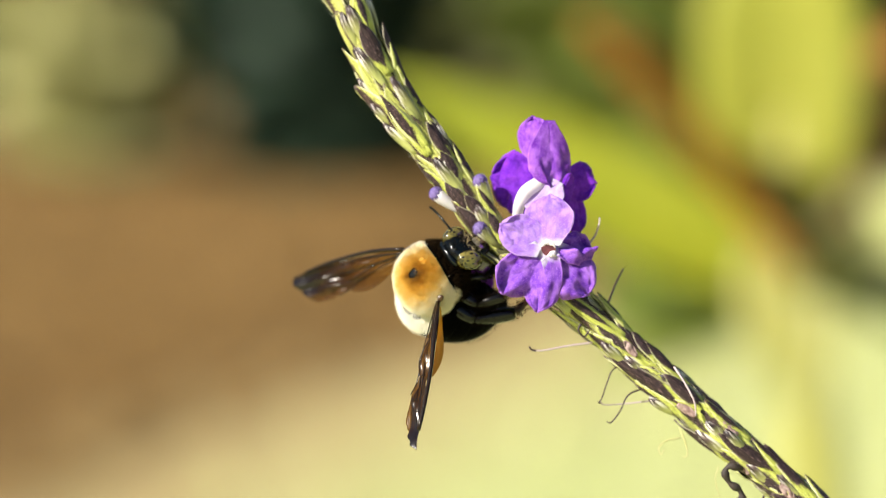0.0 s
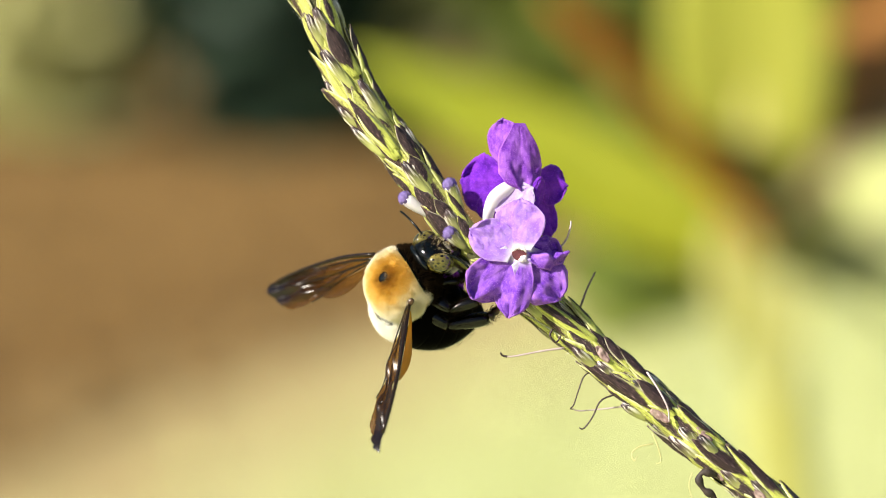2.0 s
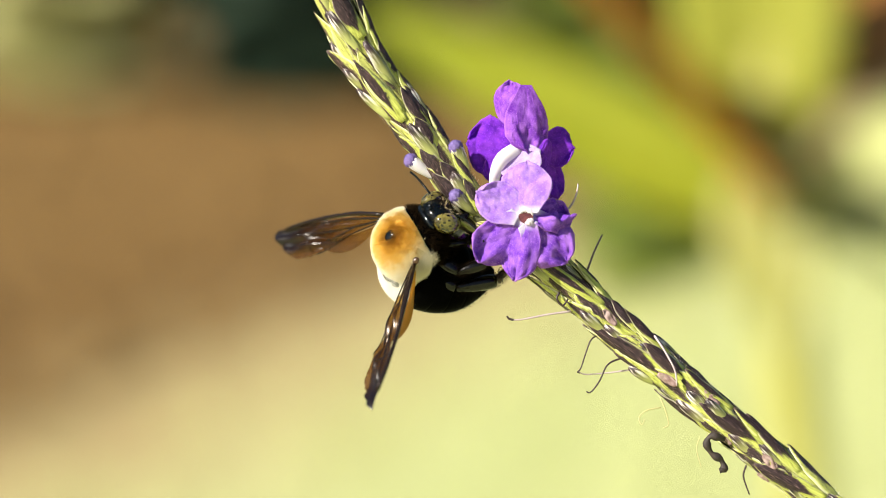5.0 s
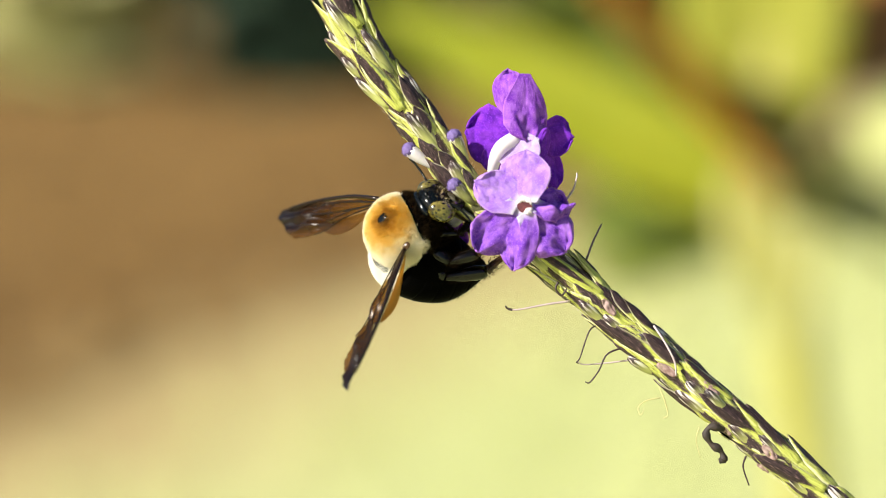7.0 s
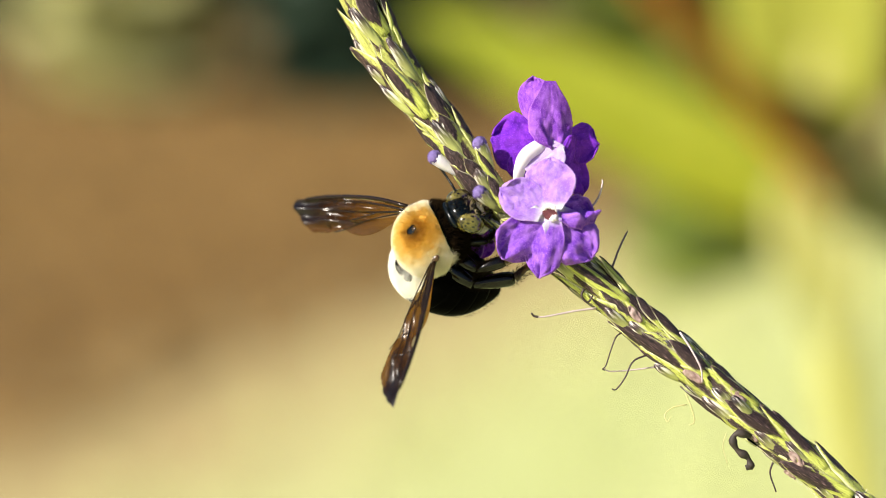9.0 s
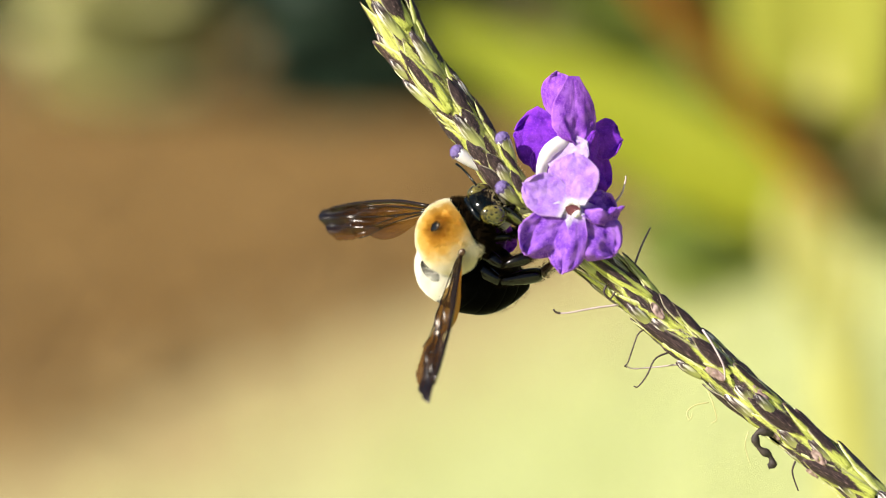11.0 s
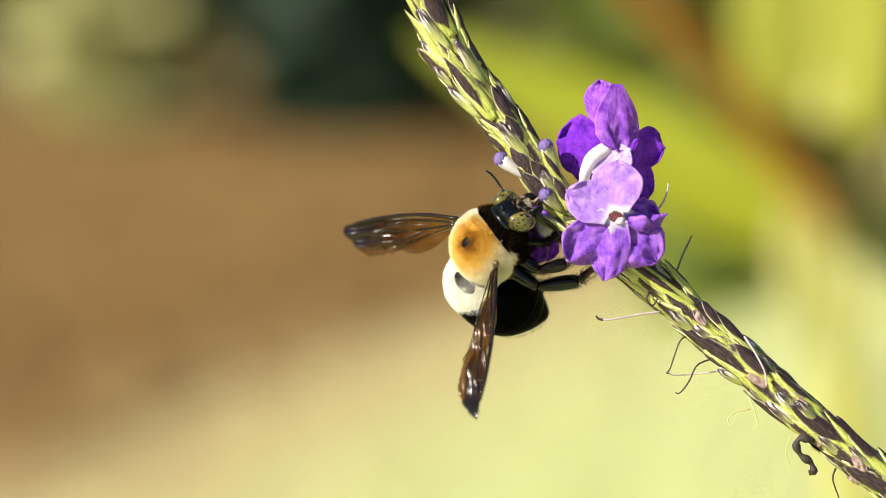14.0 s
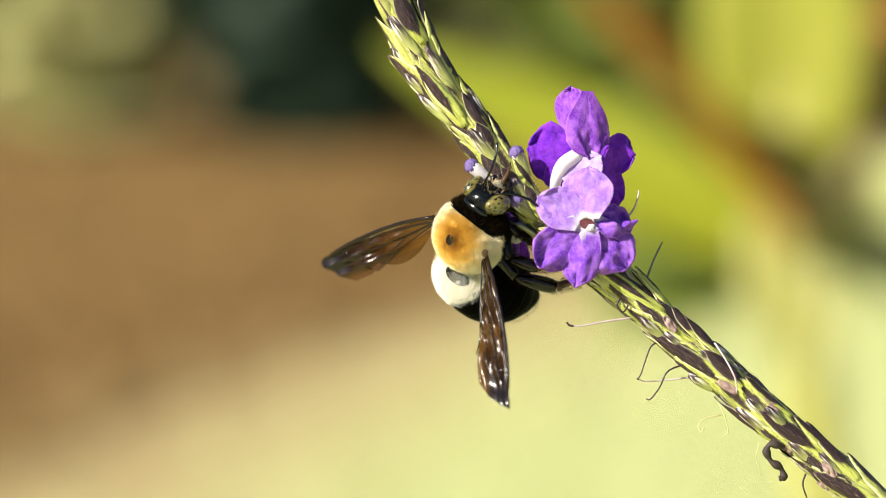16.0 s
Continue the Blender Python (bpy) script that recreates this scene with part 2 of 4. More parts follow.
def eye_material():
    m, nt, b = mat("spotted_eye", 0.16)
    vec = coords(nt, (1000, 1000, 1000))
    v = nt.nodes.new("ShaderNodeTexVoronoi")
    v.inputs["Scale"].default_value = 2.3
    nt.links.new(coords(nt, (1000, 1300, 620)), v.inputs["Vector"])
    n = noise_of(nt, vec, 0.8, 3)
    base = mixed(nt, ramp(nt, n, [(0.35, (0, 0, 0)), (0.62, (1, 1, 1))]), (0.035, 0.028, 0.006), (0.19, 0.155, 0.034))
    spot = ramp(nt, calc(nt, "ADD", v.outputs["Distance"], calc(nt, "MULTIPLY", calc(nt, "SUBTRACT", noise_of(nt, vec, 2.6, 3), 0.5), 0.5)), [(0.32, (1, 1, 1)), (0.44, (0, 0, 0))])
    nt.links.new(mixed(nt, spot, base, (0.010, 0.008, 0.004)), b.inputs["Base Color"])
    b.inputs["Coat Weight"].default_value = 1.0
    b.inputs["Coat Roughness"].default_value = 0.06
    return m


EYE = eye_material()


def wing_material(name="smoky_membrane", amber=0.0):
    """Smoky membrane: clear amber-brown near the root, slate towards the tip, amber along the trailing edge."""
    m, nt, b = mat(name, 0.25)
    x, y, z = split_xyz(nt, coords(nt, (1000, 1000, 1000)))
    n = noise_of(nt, coords(nt, (300, 900, 900)), 1.0, 4)
    fold = noise_of(nt, coords(nt, (130, 1500, 300)), 1.0, 3)
    along = calc(nt, "ADD", calc(nt, "MULTIPLY", x, 0.046), calc(nt, "MULTIPLY", calc(nt, "SUBTRACT", n, 0.5), 0.35))
    rim = ramp(nt, calc(nt, "ADD", calc(nt, "MULTIPLY", calc(nt, "ABSOLUTE", y), 0.2), calc(nt, "MULTIPLY", n, 0.25)), [(0.56 - amber, (0, 0, 0)), (0.78 - amber, (1, 1, 1))])
    col = ramp(nt, along, [(0.2, (0.06, 0.03, 0.008)), (0.55, (0.022, 0.011, 0.004)), (0.82, (0.007, 0.005, 0.006))])
    nt.links.new(mixed(nt, rim, col, (0.07, 0.034, 0.008)), b.inputs["Base Color"])
    b.inputs["Specular IOR Level"].default_value = 0.6
    bump(nt, b, fold, 0.3, 0.0004)
    tr = nt.nodes.new("ShaderNodeBsdfTransparent")
    tint = ramp(nt, along, [(0.15, (0.95, 0.82, 0.52)), (0.50, (0.74, 0.50, 0.20)), (0.80, (0.46, 0.27, 0.10))])
    nt.links.new(mixed(nt, rim, tint, (0.88, 0.66, 0.30)), tr.inputs[0])
    tl = nt.nodes.new("ShaderNodeBsdfTranslucent")
    tl.inputs[0].default_value = (0.75, 0.50, 0.15, 1) if amber else (0.34, 0.19, 0.04, 1)
    a, c = nt.nodes.new("ShaderNodeMixShader"), nt.nodes.new("ShaderNodeMixShader")
    clear = ramp(nt, calc(nt, "ADD", along, calc(nt, "MULTIPLY", calc(nt, "SUBTRACT", fold, 0.5), 0.5)), [(0.12, (0.80, 0.80, 0.80)), (0.45, (0.55, 0.55, 0.55)), (0.68, (0.36, 0.36, 0.36)), (0.88, (0.14, 0.14, 0.14))])
    nt.links.new(mixed(nt, rim, clear, (0.45, 0.45, 0.45)), a.inputs[0])
    nt.links.new(b.outputs[0], a.inputs[1])
    nt.links.new(tr.outputs[0], a.inputs[2])
    c.inputs[0].default_value = 0.5 if amber else 0.10
    nt.links.new(a.outputs[0], c.inputs[1])
    nt.links.new(tl.outputs[0], c.inputs[2])
    nt.links.new(c.outputs[0], nt.nodes["Material Output"].inputs[0])
    return m


MEMBRANE = wing_material()
MEMBRANE_AMBER = wing_material("amber_membrane", 0.35)
# broad leaves in copies of one green, sunlight and shade put into the tones
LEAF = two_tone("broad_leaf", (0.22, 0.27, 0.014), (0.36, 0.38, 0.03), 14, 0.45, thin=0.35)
LEAF.node_tree.nodes["Principled BSDF"].inputs["Specular IOR Level"].default_value = 0.2
# deep shade inside the shrub and hedge is put into this near-black green
LEAF_INNER_SHADE = two_tone("inner_shade_leaf", (0.018, 0.038, 0.022), (0.042, 0.075, 0.042), 14, 0.5, thin=0.15)
LEAF_LIT = two_tone("lit_leaf", (0.46, 0.50, 0.18), (0.60, 0.62, 0.29), 14, 0.45, thin=0.3)
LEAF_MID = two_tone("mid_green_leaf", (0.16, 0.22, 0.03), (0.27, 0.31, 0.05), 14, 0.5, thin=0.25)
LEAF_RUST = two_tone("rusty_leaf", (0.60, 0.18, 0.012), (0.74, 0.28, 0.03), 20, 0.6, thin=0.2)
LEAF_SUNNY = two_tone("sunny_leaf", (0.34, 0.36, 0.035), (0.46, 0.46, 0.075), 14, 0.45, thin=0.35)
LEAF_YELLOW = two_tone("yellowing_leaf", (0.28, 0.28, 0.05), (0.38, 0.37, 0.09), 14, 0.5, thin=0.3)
LEAF_SHADE = two_tone("shade_green_leaf", (0.085, 0.125, 0.010), (0.15, 0.19, 0.022), 14, 0.5, thin=0.25)
LEAF_BROWN = two_tone("brown_leaf", (0.34, 0.14, 0.03), (0.46, 0.21, 0.05), 20, 0.6, thin=0.2)
LEAF_HEDGE = two_tone("hedge_leaf", (0.13, 0.15, 0.055), (0.24, 0.24, 0.09), 14, 0.6, thin=0.15)
LEAF_GREY = two_tone("grey_green_leaf", (0.44, 0.44, 0.17), (0.58, 0.56, 0.26), 14, 0.6, thin=0.15)
LEAF_OLIVE = two_tone("olive_leaf", (0.14, 0.19, 0.03), (0.23, 0.28, 0.05), 14, 0.6, thin=0.15)
STALK = two_tone("pale_stalk", (0.36, 0.35, 0.08), (0.48, 0.45, 0.13), 20, 0.5)
BARK = two_tone("brown_bark", (0.10, 0.06, 0.035), (0.22, 0.14, 0.08), 30, 0.85)


def ground_material():
    """Lawn in front, bare brown mulch behind a slanting edge."""
    m, nt, b = mat("garden_ground", 0.9)
    vec = coords(nt)
    x, y, z = split_xyz(nt, vec)
    n1 = noise_of(nt, vec, 1.3, 4)
    n2 = noise_of(nt, vec, 45.0, 5)
    lawn = mixed(nt, n2, (0.39, 0.43, 0.145), (0.615, 0.635, 0.295))
    n3 = noise_of(nt, coords(nt, (1.6, 2.6, 1)), 1.0, 2)
    edge = calc(nt, "SUBTRACT", y, calc(nt, "MULTIPLY", x, 2.2))
    edge = calc(nt, "ADD", edge, calc(nt, "MULTIPLY", calc(nt, "SUBTRACT", n3, 0.5), 0.5))
    # darker stops paint shadow across the bed and beyond it by the shrubs
    shaded_soil = ramp(nt, calc(nt, "DIVIDE", edge, 8.0), [(0.40, (0.37, 0.27, 0.09)), (0.48, (0.20, 0.106, 0.016)), (0.56, (0.18, 0.096, 0.016)), (0.66, (0.31, 0.190, 0.046)), (0.76, (0.34, 0.225, 0.068)), (1.0, (0.14, 0.10, 0.035))])
    mulch = mixed(nt, calc(nt, "MULTIPLY", n2, 0.7), shaded_soil, (0.06, 0.032, 0.010))
    dry = mixed(nt, n2, (0.34, 0.25, 0.10), (0.56, 0.44, 0.21))
    k1 = ramp(nt, calc(nt, "DIVIDE", calc(nt, "SUBTRACT", edge, 2.55), 0.75, True), [(0.0, (0, 0, 0)), (1.0, (1, 1, 1))])
    k2 = ramp(nt, calc(nt, "SUBTRACT", edge, 3.05, True), [(0.0, (0, 0, 0)), (0.85, (1, 1, 1))])
    nt.links.new(mixed(nt, k2, mixed(nt, k1, lawn, dry), mulch), b.inputs["Base Color"])
    bump(nt, b, n2, 0.3, 0.01)
    return m


GROUND = ground_material()
GRASS = two_tone("grass_blade", (0.47, 0.51, 0.20), (0.58, 0.60, 0.28), 12, 0.6, thin=0.1)
CHIPS = two_tone("bark_chip", (0.12, 0.062, 0.014), (0.29, 0.172, 0.048), 30, 0.9)


# ---- mesh helpers (built in millimetres, stored in metres) ----
def mesh_of(name, bm, material, unit=MM, smooth=True):
    me = bpy.data.meshes.new(name)
    bm.to_mesh(me)
    bm.free()
    me.transform(Matrix.Scale(unit, 4))
    me.materials.append(material)
    if smooth:
        me.shade_smooth()
    return me


def part(name, bm, material, parent=None, label="", m=None, unit=MM, kind="", smooth=True):
    ob = new(name, mesh_of(name, bm, material, unit, smooth))
    if parent:
        ob.parent = parent
    if m is not None:
        ob.matrix_basis = m
    return tagged(ob, label, kind=kind)


def root(name, m, label, category, group=""):
    ob = new(name)
    ob.empty_display_size = 0.005
    ob.matrix_basis = m
    return tagged(ob, label, category, group)


def at_mm(x, y, z, rx=0, ry=0, rz=0):
    return pose(x * MM, y * MM, z * MM, rx, ry, rz)


def px(x, y, w=0.0):
    """A place on the flower plane from picture units of 1/14 mm, w mm towards the viewer."""
    return Vector(((x - 784) / 14.0, (441 - y) / 14.0, w))


def curve_points(pts, n):
    """n + 1 points on a smooth curve through pts."""
    pts = [Vector(p) for p in pts]
    ext = [2 * pts[0] - pts[1]] + pts + [2 * pts[-1] - pts[-2]]
    out = []
    for i in range(n + 1):
        s = i / n * (len(pts) - 1)
        k = min(int(s), len(pts) - 2)
        f = s - k
        p0, p1, p2, p3 = ext[k:k + 4]
        out.append(0.5 * (2 * p1 + (p2 - p0) * f + (2 * p0 - 5 * p1 + 4 * p2 - p3) * f * f + (3 * p1 - p0 - 3 * p2 + p3) * f ** 3))
    return out


def sweep(bm, pts, radii, sides=8, flat=1.0, up=Vector((0.1, 0.2, 1))):
    """A closed tube through pts; flat squeezes it across."""
    n = len(pts)
    rings = []
    for i, p in enumerate(pts):
        d = (pts[min(i + 1, n - 1)] - pts[max(i - 1, 0)]).normalized()
        a = d.cross(up)
        if a.length < 1e-4:
            a = d.cross(Vector((1, 0, 0)))
        a.normalize()
        b = d.cross(a)
        r = radii[i] if hasattr(radii, "__len__") else radii
        rings.append([bm.verts.new(p + a * (r * math.cos(t)) + b * (r * flat * math.sin(t))) for t in (2 * math.pi * k / sides for k in range(sides))])
    for q, w in zip(rings, rings[1:]):
        for k in range(sides):
            bm.faces.new((q[k], q[(k + 1) % sides], w[(k + 1) % sides], w[k]))
    bm.faces.new(rings[0][::-1])
    bm.faces.new(rings[-1])
    return bm


def ball(rx, ry, rz, seg=24, rings=16, squash=None):
    bm = bmesh.new()
    bmesh.ops.create_uvsphere(bm, u_segments=seg, v_segments=rings, radius=1.0)
    for v in bm.verts:
        if squash:
            squash(v.co)
        v.co = Vector((v.co.x * rx, v.co.y * ry, v.co.z * rz))
    return bm


def sheet(nu, nv, f, thick):
    """A thin solid patch: f(u, v) gives the middle surface, u and v from 0 to 1."""
    bm = bmesh.new()
    pts = [[Vector(f(i / nu, j / nv)) for j in range(nv + 1)] for i in range(nu + 1)]
    sides = []
    for s in (0.5, -0.5):
        grid = []
        for i in range(nu + 1):
            line = []
            for j in range(nv + 1):
                du = pts[min(i + 1, nu)][j] - pts[max(i - 1, 0)][j]
                dv = pts[i][min(j + 1, nv)] - pts[i][max(j - 1, 0)]
                nrm = du.cross(dv)
                nrm = nrm.normalized() if nrm.length > 1e-9 else Vector((0, 0, 1))
                line.append(bm.verts.new(pts[i][j] + nrm * (s * thick)))
            grid.append(line)
        sides.append(grid)
    a, b = sides
    uv = bm.loops.layers.uv.new("UVMap")
    at = {v: (i / nu, j / nv) for grid in sides for i, line in enumerate(grid) for j, v in enumerate(line)}
    for i in range(nu):
        for j in range(nv):
            bm.faces.new((a[i][j], a[i + 1][j], a[i + 1][j + 1], a[i][j + 1]))
            bm.faces.new((b[i][j], b[i][j + 1], b[i + 1][j + 1], b[i + 1][j]))
    for i in range(nu):
        bm.faces.new((a[i][0], b[i][0], b[i + 1][0], a[i + 1][0]))
        bm.faces.new((a[i][nv], a[i + 1][nv], b[i + 1][nv], b[i][nv]))
    for j in range(nv):
        bm.faces.new((a[0][j], a[0][j + 1], b[0][j + 1], b[0][j]))
        bm.faces.new((a[nu][j], b[nu][j], b[nu][j + 1], a[nu][j + 1]))
    for face in bm.faces:
        for loop in face.loops:
            loop[uv].uv = at[loop.vert]
    return bm


def frame_to(origin, along, normal):
    """Pose with +Y along and +Z near normal, origin in mm."""
    y = Vector(along).normalized()
    x = y.cross(Vector(normal)).normalized()
    z = x.cross(y)
    return Matrix.Translation(Vector(origin) * MM) @ Matrix((x, y, z)).transposed().to_4x4()


# ---- ground and far garden ----
def build_ground():
    bm = bmesh.new()
    xs = [-400, -120, -40, -15, -8] + [-5 + 0.25 * i for i in range(41)] + [8, 15, 40, 120, 400]
    ys = [-400, -100, -30, -8, -3] + [-1 + 0.25 * i for i in range(37)] + [10, 16, 30, 60, 150, 600]
    grid = [[bm.verts.new((x, y, 0.02 * noise.noise((x * 0.9, y * 0.9, 0)))) for y in ys] for x in xs]
    for i in range(len(xs) - 1):
        for j in range(len(ys) - 1):
            bm.faces.new((grid[i][j], grid[i + 1][j], grid[i + 1][j + 1], grid[i][j + 1]))
    g = part("ground", bm, GROUND, unit=1.0, kind="structure")
    tagged(g, "sunlit yellow-green lawn running into brown mulch", "ground")


def build_grass():
    """Short grass over the lawn and bark chips on the bed."""
    rng = random.Random(8)
    bm, chips = bmesh.new(), bmesh.new()
    for _ in range(9000):
        x, y = rng.gauss(0.4, 0.8), rng.gauss(3.3, 1.0)
        if y < 0.8 or y - 2.2 * x > 2.8 + 0.6 * rng.random():
            continue
        h, a = rng.uniform(0.02, 0.045), rng.random() * 6.28
        g = 0.02 * noise.noise((x * 0.9, y * 0.9, 0)) - 0.003
        sx, sy = math.cos(a) * 0.002, math.sin(a) * 0.002
        bx, by = rng.gauss(0, 0.014), rng.gauss(0, 0.014)
        v = [bm.verts.new(p) for p in ((x - sx, y - sy, g), (x + sx, y + sy, g), (x + sx + bx * 0.5, y + sy + by * 0.5, g + h * 0.6), (x + bx, y + by, g + h))]
        bm.faces.new((v[0], v[1], v[2]))
        bm.faces.new((v[0], v[2], v[3]))
    for _ in range(3400):
        x, y = rng.gauss(-0.45, 0.6), rng.gauss(4.3, 0.8)
        if y - 2.2 * x < 3.5:
            continue
        e = Euler((rng.uniform(-0.4, 0.4), rng.uniform(-0.4, 0.4), rng.random() * 6.28)).to_matrix()
        l, w = rng.uniform(0.012, 0.03), rng.uniform(0.005, 0.011)
        o = Vector((x, y, 0.006 + 0.02 * noise.noise((x * 0.9, y * 0.9, 0))))
        q = [chips.verts.new(o + e @ Vector(c)) for c in ((-l, -w, 0), (l, -w * 0.7, 0), (l * 0.8, w, 0), (-l, w * 0.8, 0), (-l * 0.9, -w * 0.8, 0.006), (l * 0.9, -w * 0.6, 0.006), (l * 0.7, w * 0.8, 0.006), (-l * 0.9, w * 0.7, 0.006))]
        for f in ((0, 1, 5, 4), (1, 2, 6, 5), (2, 3, 7, 6), (3, 0, 4, 7), (4, 5, 6, 7)):
            chips.faces.new([q[k] for k in f])
    tagged(part("grass", bm, GRASS, unit=1.0, kind="stuff", smooth=False), "short sunlit yellow-green grass of the lawn", "grass")
    tagged(part("bark_mulch", chips, CHIPS, unit=1.0, kind="stuff", smooth=False), "brown bark chips on the garden bed", "mulch")


def blade(length, width, fold, droop, seed, waves=0.02):
    """A broad leaf along +Y with a folded midrib, in metres."""
    rng = random.Random(seed)
    ph = rng.random() * 6

    def f(u, v):
        w = width * 0.5 * (math.sin(math.pi * min(1, 0.06 + 0.94 * u) ** 0.8)) ** 0.8
        x = (v * 2 - 1) * w
        z = fold * abs(x) - droop * u * u * length + waves * width * math.sin(u * 9 + ph) * (v * 2 - 1)
        return (x, u * length, z)
    return sheet(18, 6, f, 0.0015)


def ray(x, y, dist):
    """World place seen at that picture place in the opening pose, dist metres off."""
    half = math.tan(radians(8.0))
    return REF @ (Vector(((x - 784) / 784 * half, (441 - y) / 784 * half, -1)) * dist)


def build_leafy_plant():
    """Tall broad-leaved garden plant behind the flower."""
    base = ray(1400, 345, 1.3)
    plant = root("broad_leaved_plant", Matrix.Translation((base.x, base.y, 0)), "yellow-green broad-leaved plant with pale stalk on the lawn", "plant")
    hub = Vector((0, 0, base.z))
    bm = sweep(bmesh.new(), curve_points([(0.05, 0.06, -0.02), (0.03, 0.05, base.z * 0.5), (0.012, 0.03, base.z * 0.82), (0.002, 0.01, base.z - 0.03), hub, hub + Vector((0.0, 0.01, 0.1))], 16), [0.012] * 9 + [0.009] * 8, 10)
    part("stalk", bm, STALK, plant, unit=1.0)
    off = Vector((base.x, base.y, 0))
    # each leaf's tone has its sun or shade painted in
    leaves = [  # foot and tip seen at, distance of the tip, width, material, fold, droop
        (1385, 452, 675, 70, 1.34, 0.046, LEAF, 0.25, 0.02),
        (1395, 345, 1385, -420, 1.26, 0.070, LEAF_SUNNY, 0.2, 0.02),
        (1405, 425, 1790, 228, 1.14, 0.037, LEAF_LIT, 0.2, 0.03),
        (1372, 385, 1040, -25, 1.13, 0.082, LEAF_RUST, 0.2, 0.01),
        (1470, 250, 1690, -50, 1.36, 0.048, LEAF_BROWN, 0.2, 0.02),
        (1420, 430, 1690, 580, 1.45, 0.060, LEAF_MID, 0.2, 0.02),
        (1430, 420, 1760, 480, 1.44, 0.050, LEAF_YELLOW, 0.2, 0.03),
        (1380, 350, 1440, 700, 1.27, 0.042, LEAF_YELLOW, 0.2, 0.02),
        (1400, 430, 1030, 455, 1.50, 0.070, LEAF_SHADE, 0.2, 0.02),
        (1385, 400, 1020, 335, 1.46, 0.046, LEAF_SHADE, 0.2, 0.02),
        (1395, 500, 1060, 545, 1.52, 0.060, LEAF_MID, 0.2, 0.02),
    ]
    for i, (fx, fy, x, y, dist, width, material, fold, droop) in enumerate(leaves):
        foot = ray(fx, fy, 1.3) - off
        d = ray(x, y, dist) - off - foot
        n = Vector((-0.2, -0.7, 0.6))
        yv = d.normalized()
        xv = yv.cross(n).normalized()
        m = Matrix.Translation(foot) @ Matrix((xv, yv, xv.cross(yv))).transposed().to_4x4()
        part("leaf", blade(d.length, width, fold, droop, i), material, plant, m=m, unit=1.0)
        rib = [Vector((0, d.length * k / 12, -droop * (k / 12) ** 2 * d.length - 0.001)) for k in range(13)]
        part("midrib", sweep(bmesh.new(), rib, [0.0022 - 0.00014 * k for k in range(13)], 6), STALK, plant, m=m, unit=1.0)


def build_shrub(name, label, x, y, height, spread, material, seed, count=500, size=0.06):
    """A rounded garden shrub: stems and a crown of many leaves."""
    rng = random.Random(seed)
    shrub = root(name, Matrix.Translation((x, y, 0)), label, "shrub")
    for k in range(5):
        a = k * 1.3 + rng.random()
        top = Vector((math.cos(a) * spread * 0.5, math.sin(a) * spread * 0.4, height * (0.6 + 0.3 * rng.random())))
        part("stem", sweep(bmesh.new(), curve_points([(0, 0, -0.03), top * 0.5 + Vector((0, 0, 0.05)), top], 8), [0.02 - 0.0018 * i for i in range(9)], 6), BARK, shrub, unit=1.0)
    bm = bmesh.new()
    for i in range(count):
        a, c, r = rng.random() * 6.283, rng.uniform(-1, 1), rng.random() ** 0.4
        q = math.sqrt(1 - c * c)
        p = Vector((math.cos(a) * q * r * spread, math.sin(a) * q * r * spread * 0.8, max(0.04, height * 0.5 + c * r * height * 0.62)))
        p *= 0.9 + 0.25 * noise.noise(p * 2.5)
        e = Euler((rng.uniform(-1, 1), rng.uniform(-1, 1), rng.random() * 6.28)).to_matrix()
        s = size * rng.uniform(0.6, 1.3)
        q4 = [bm.verts.new(p + e @ (Vector(c4) * s)) for c4 in ((0, -1, 0), (0.42, -0.2, 0.1), (0.3, 0.55, 0.08), (0, 1.1, -0.12), (-0.3, 0.55, 0.08), (-0.42, -0.2, 0.1))]
        bm.faces.new((q4[0], q4[1], q4[2], q4[3]))
        bm.faces.new((q4[0], q4[3], q4[4], q4[5]))
    part("crown", bm, material, shrub, unit=1.0, kind="stuff", smooth=False)


def build_hedge():
    """A long clipped hedge that closes the garden: many leaves, and an inner mass with shade put into its dark colour.
    """
    rng = random.Random(21)
    hedge = root("hedge", Matrix.Translation((0.2, 6.6, 0)), "long dark green hedge closing the garden", "hedge")
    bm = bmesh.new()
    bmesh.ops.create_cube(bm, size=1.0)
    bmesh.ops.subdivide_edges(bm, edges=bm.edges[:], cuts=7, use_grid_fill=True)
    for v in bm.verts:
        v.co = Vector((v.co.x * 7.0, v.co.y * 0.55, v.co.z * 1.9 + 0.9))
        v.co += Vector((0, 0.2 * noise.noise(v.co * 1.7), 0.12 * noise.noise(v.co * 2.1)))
    part("inner_shade_mass", bm, LEAF_INNER_SHADE, hedge, unit=1.0)
    bm = bmesh.new()
    for _ in range(9000):
        p = Vector((rng.uniform(-3.5, 3.5), -0.28 - 0.18 * rng.random(), rng.uniform(0.0, 1.85)))
        p.y += 0.2 * noise.noise(p * 1.7)
        e = Euler((rng.uniform(-1, 1), rng.uniform(-1, 1), rng.random() * 6.28)).to_matrix()
        z = 0.075 * rng.uniform(0.6, 1.3)
        q = [bm.verts.new(p + e @ (Vector(c) * z)) for c in ((0, -1, 0), (0.42, -0.1, 0.1), (0, 1.1, -0.1), (-0.42, -0.1, 0.1))]
        bm.faces.new(q)
    part("leaves", bm, LEAF_HEDGE, hedge, unit=1.0, kind="stuff", smooth=False)


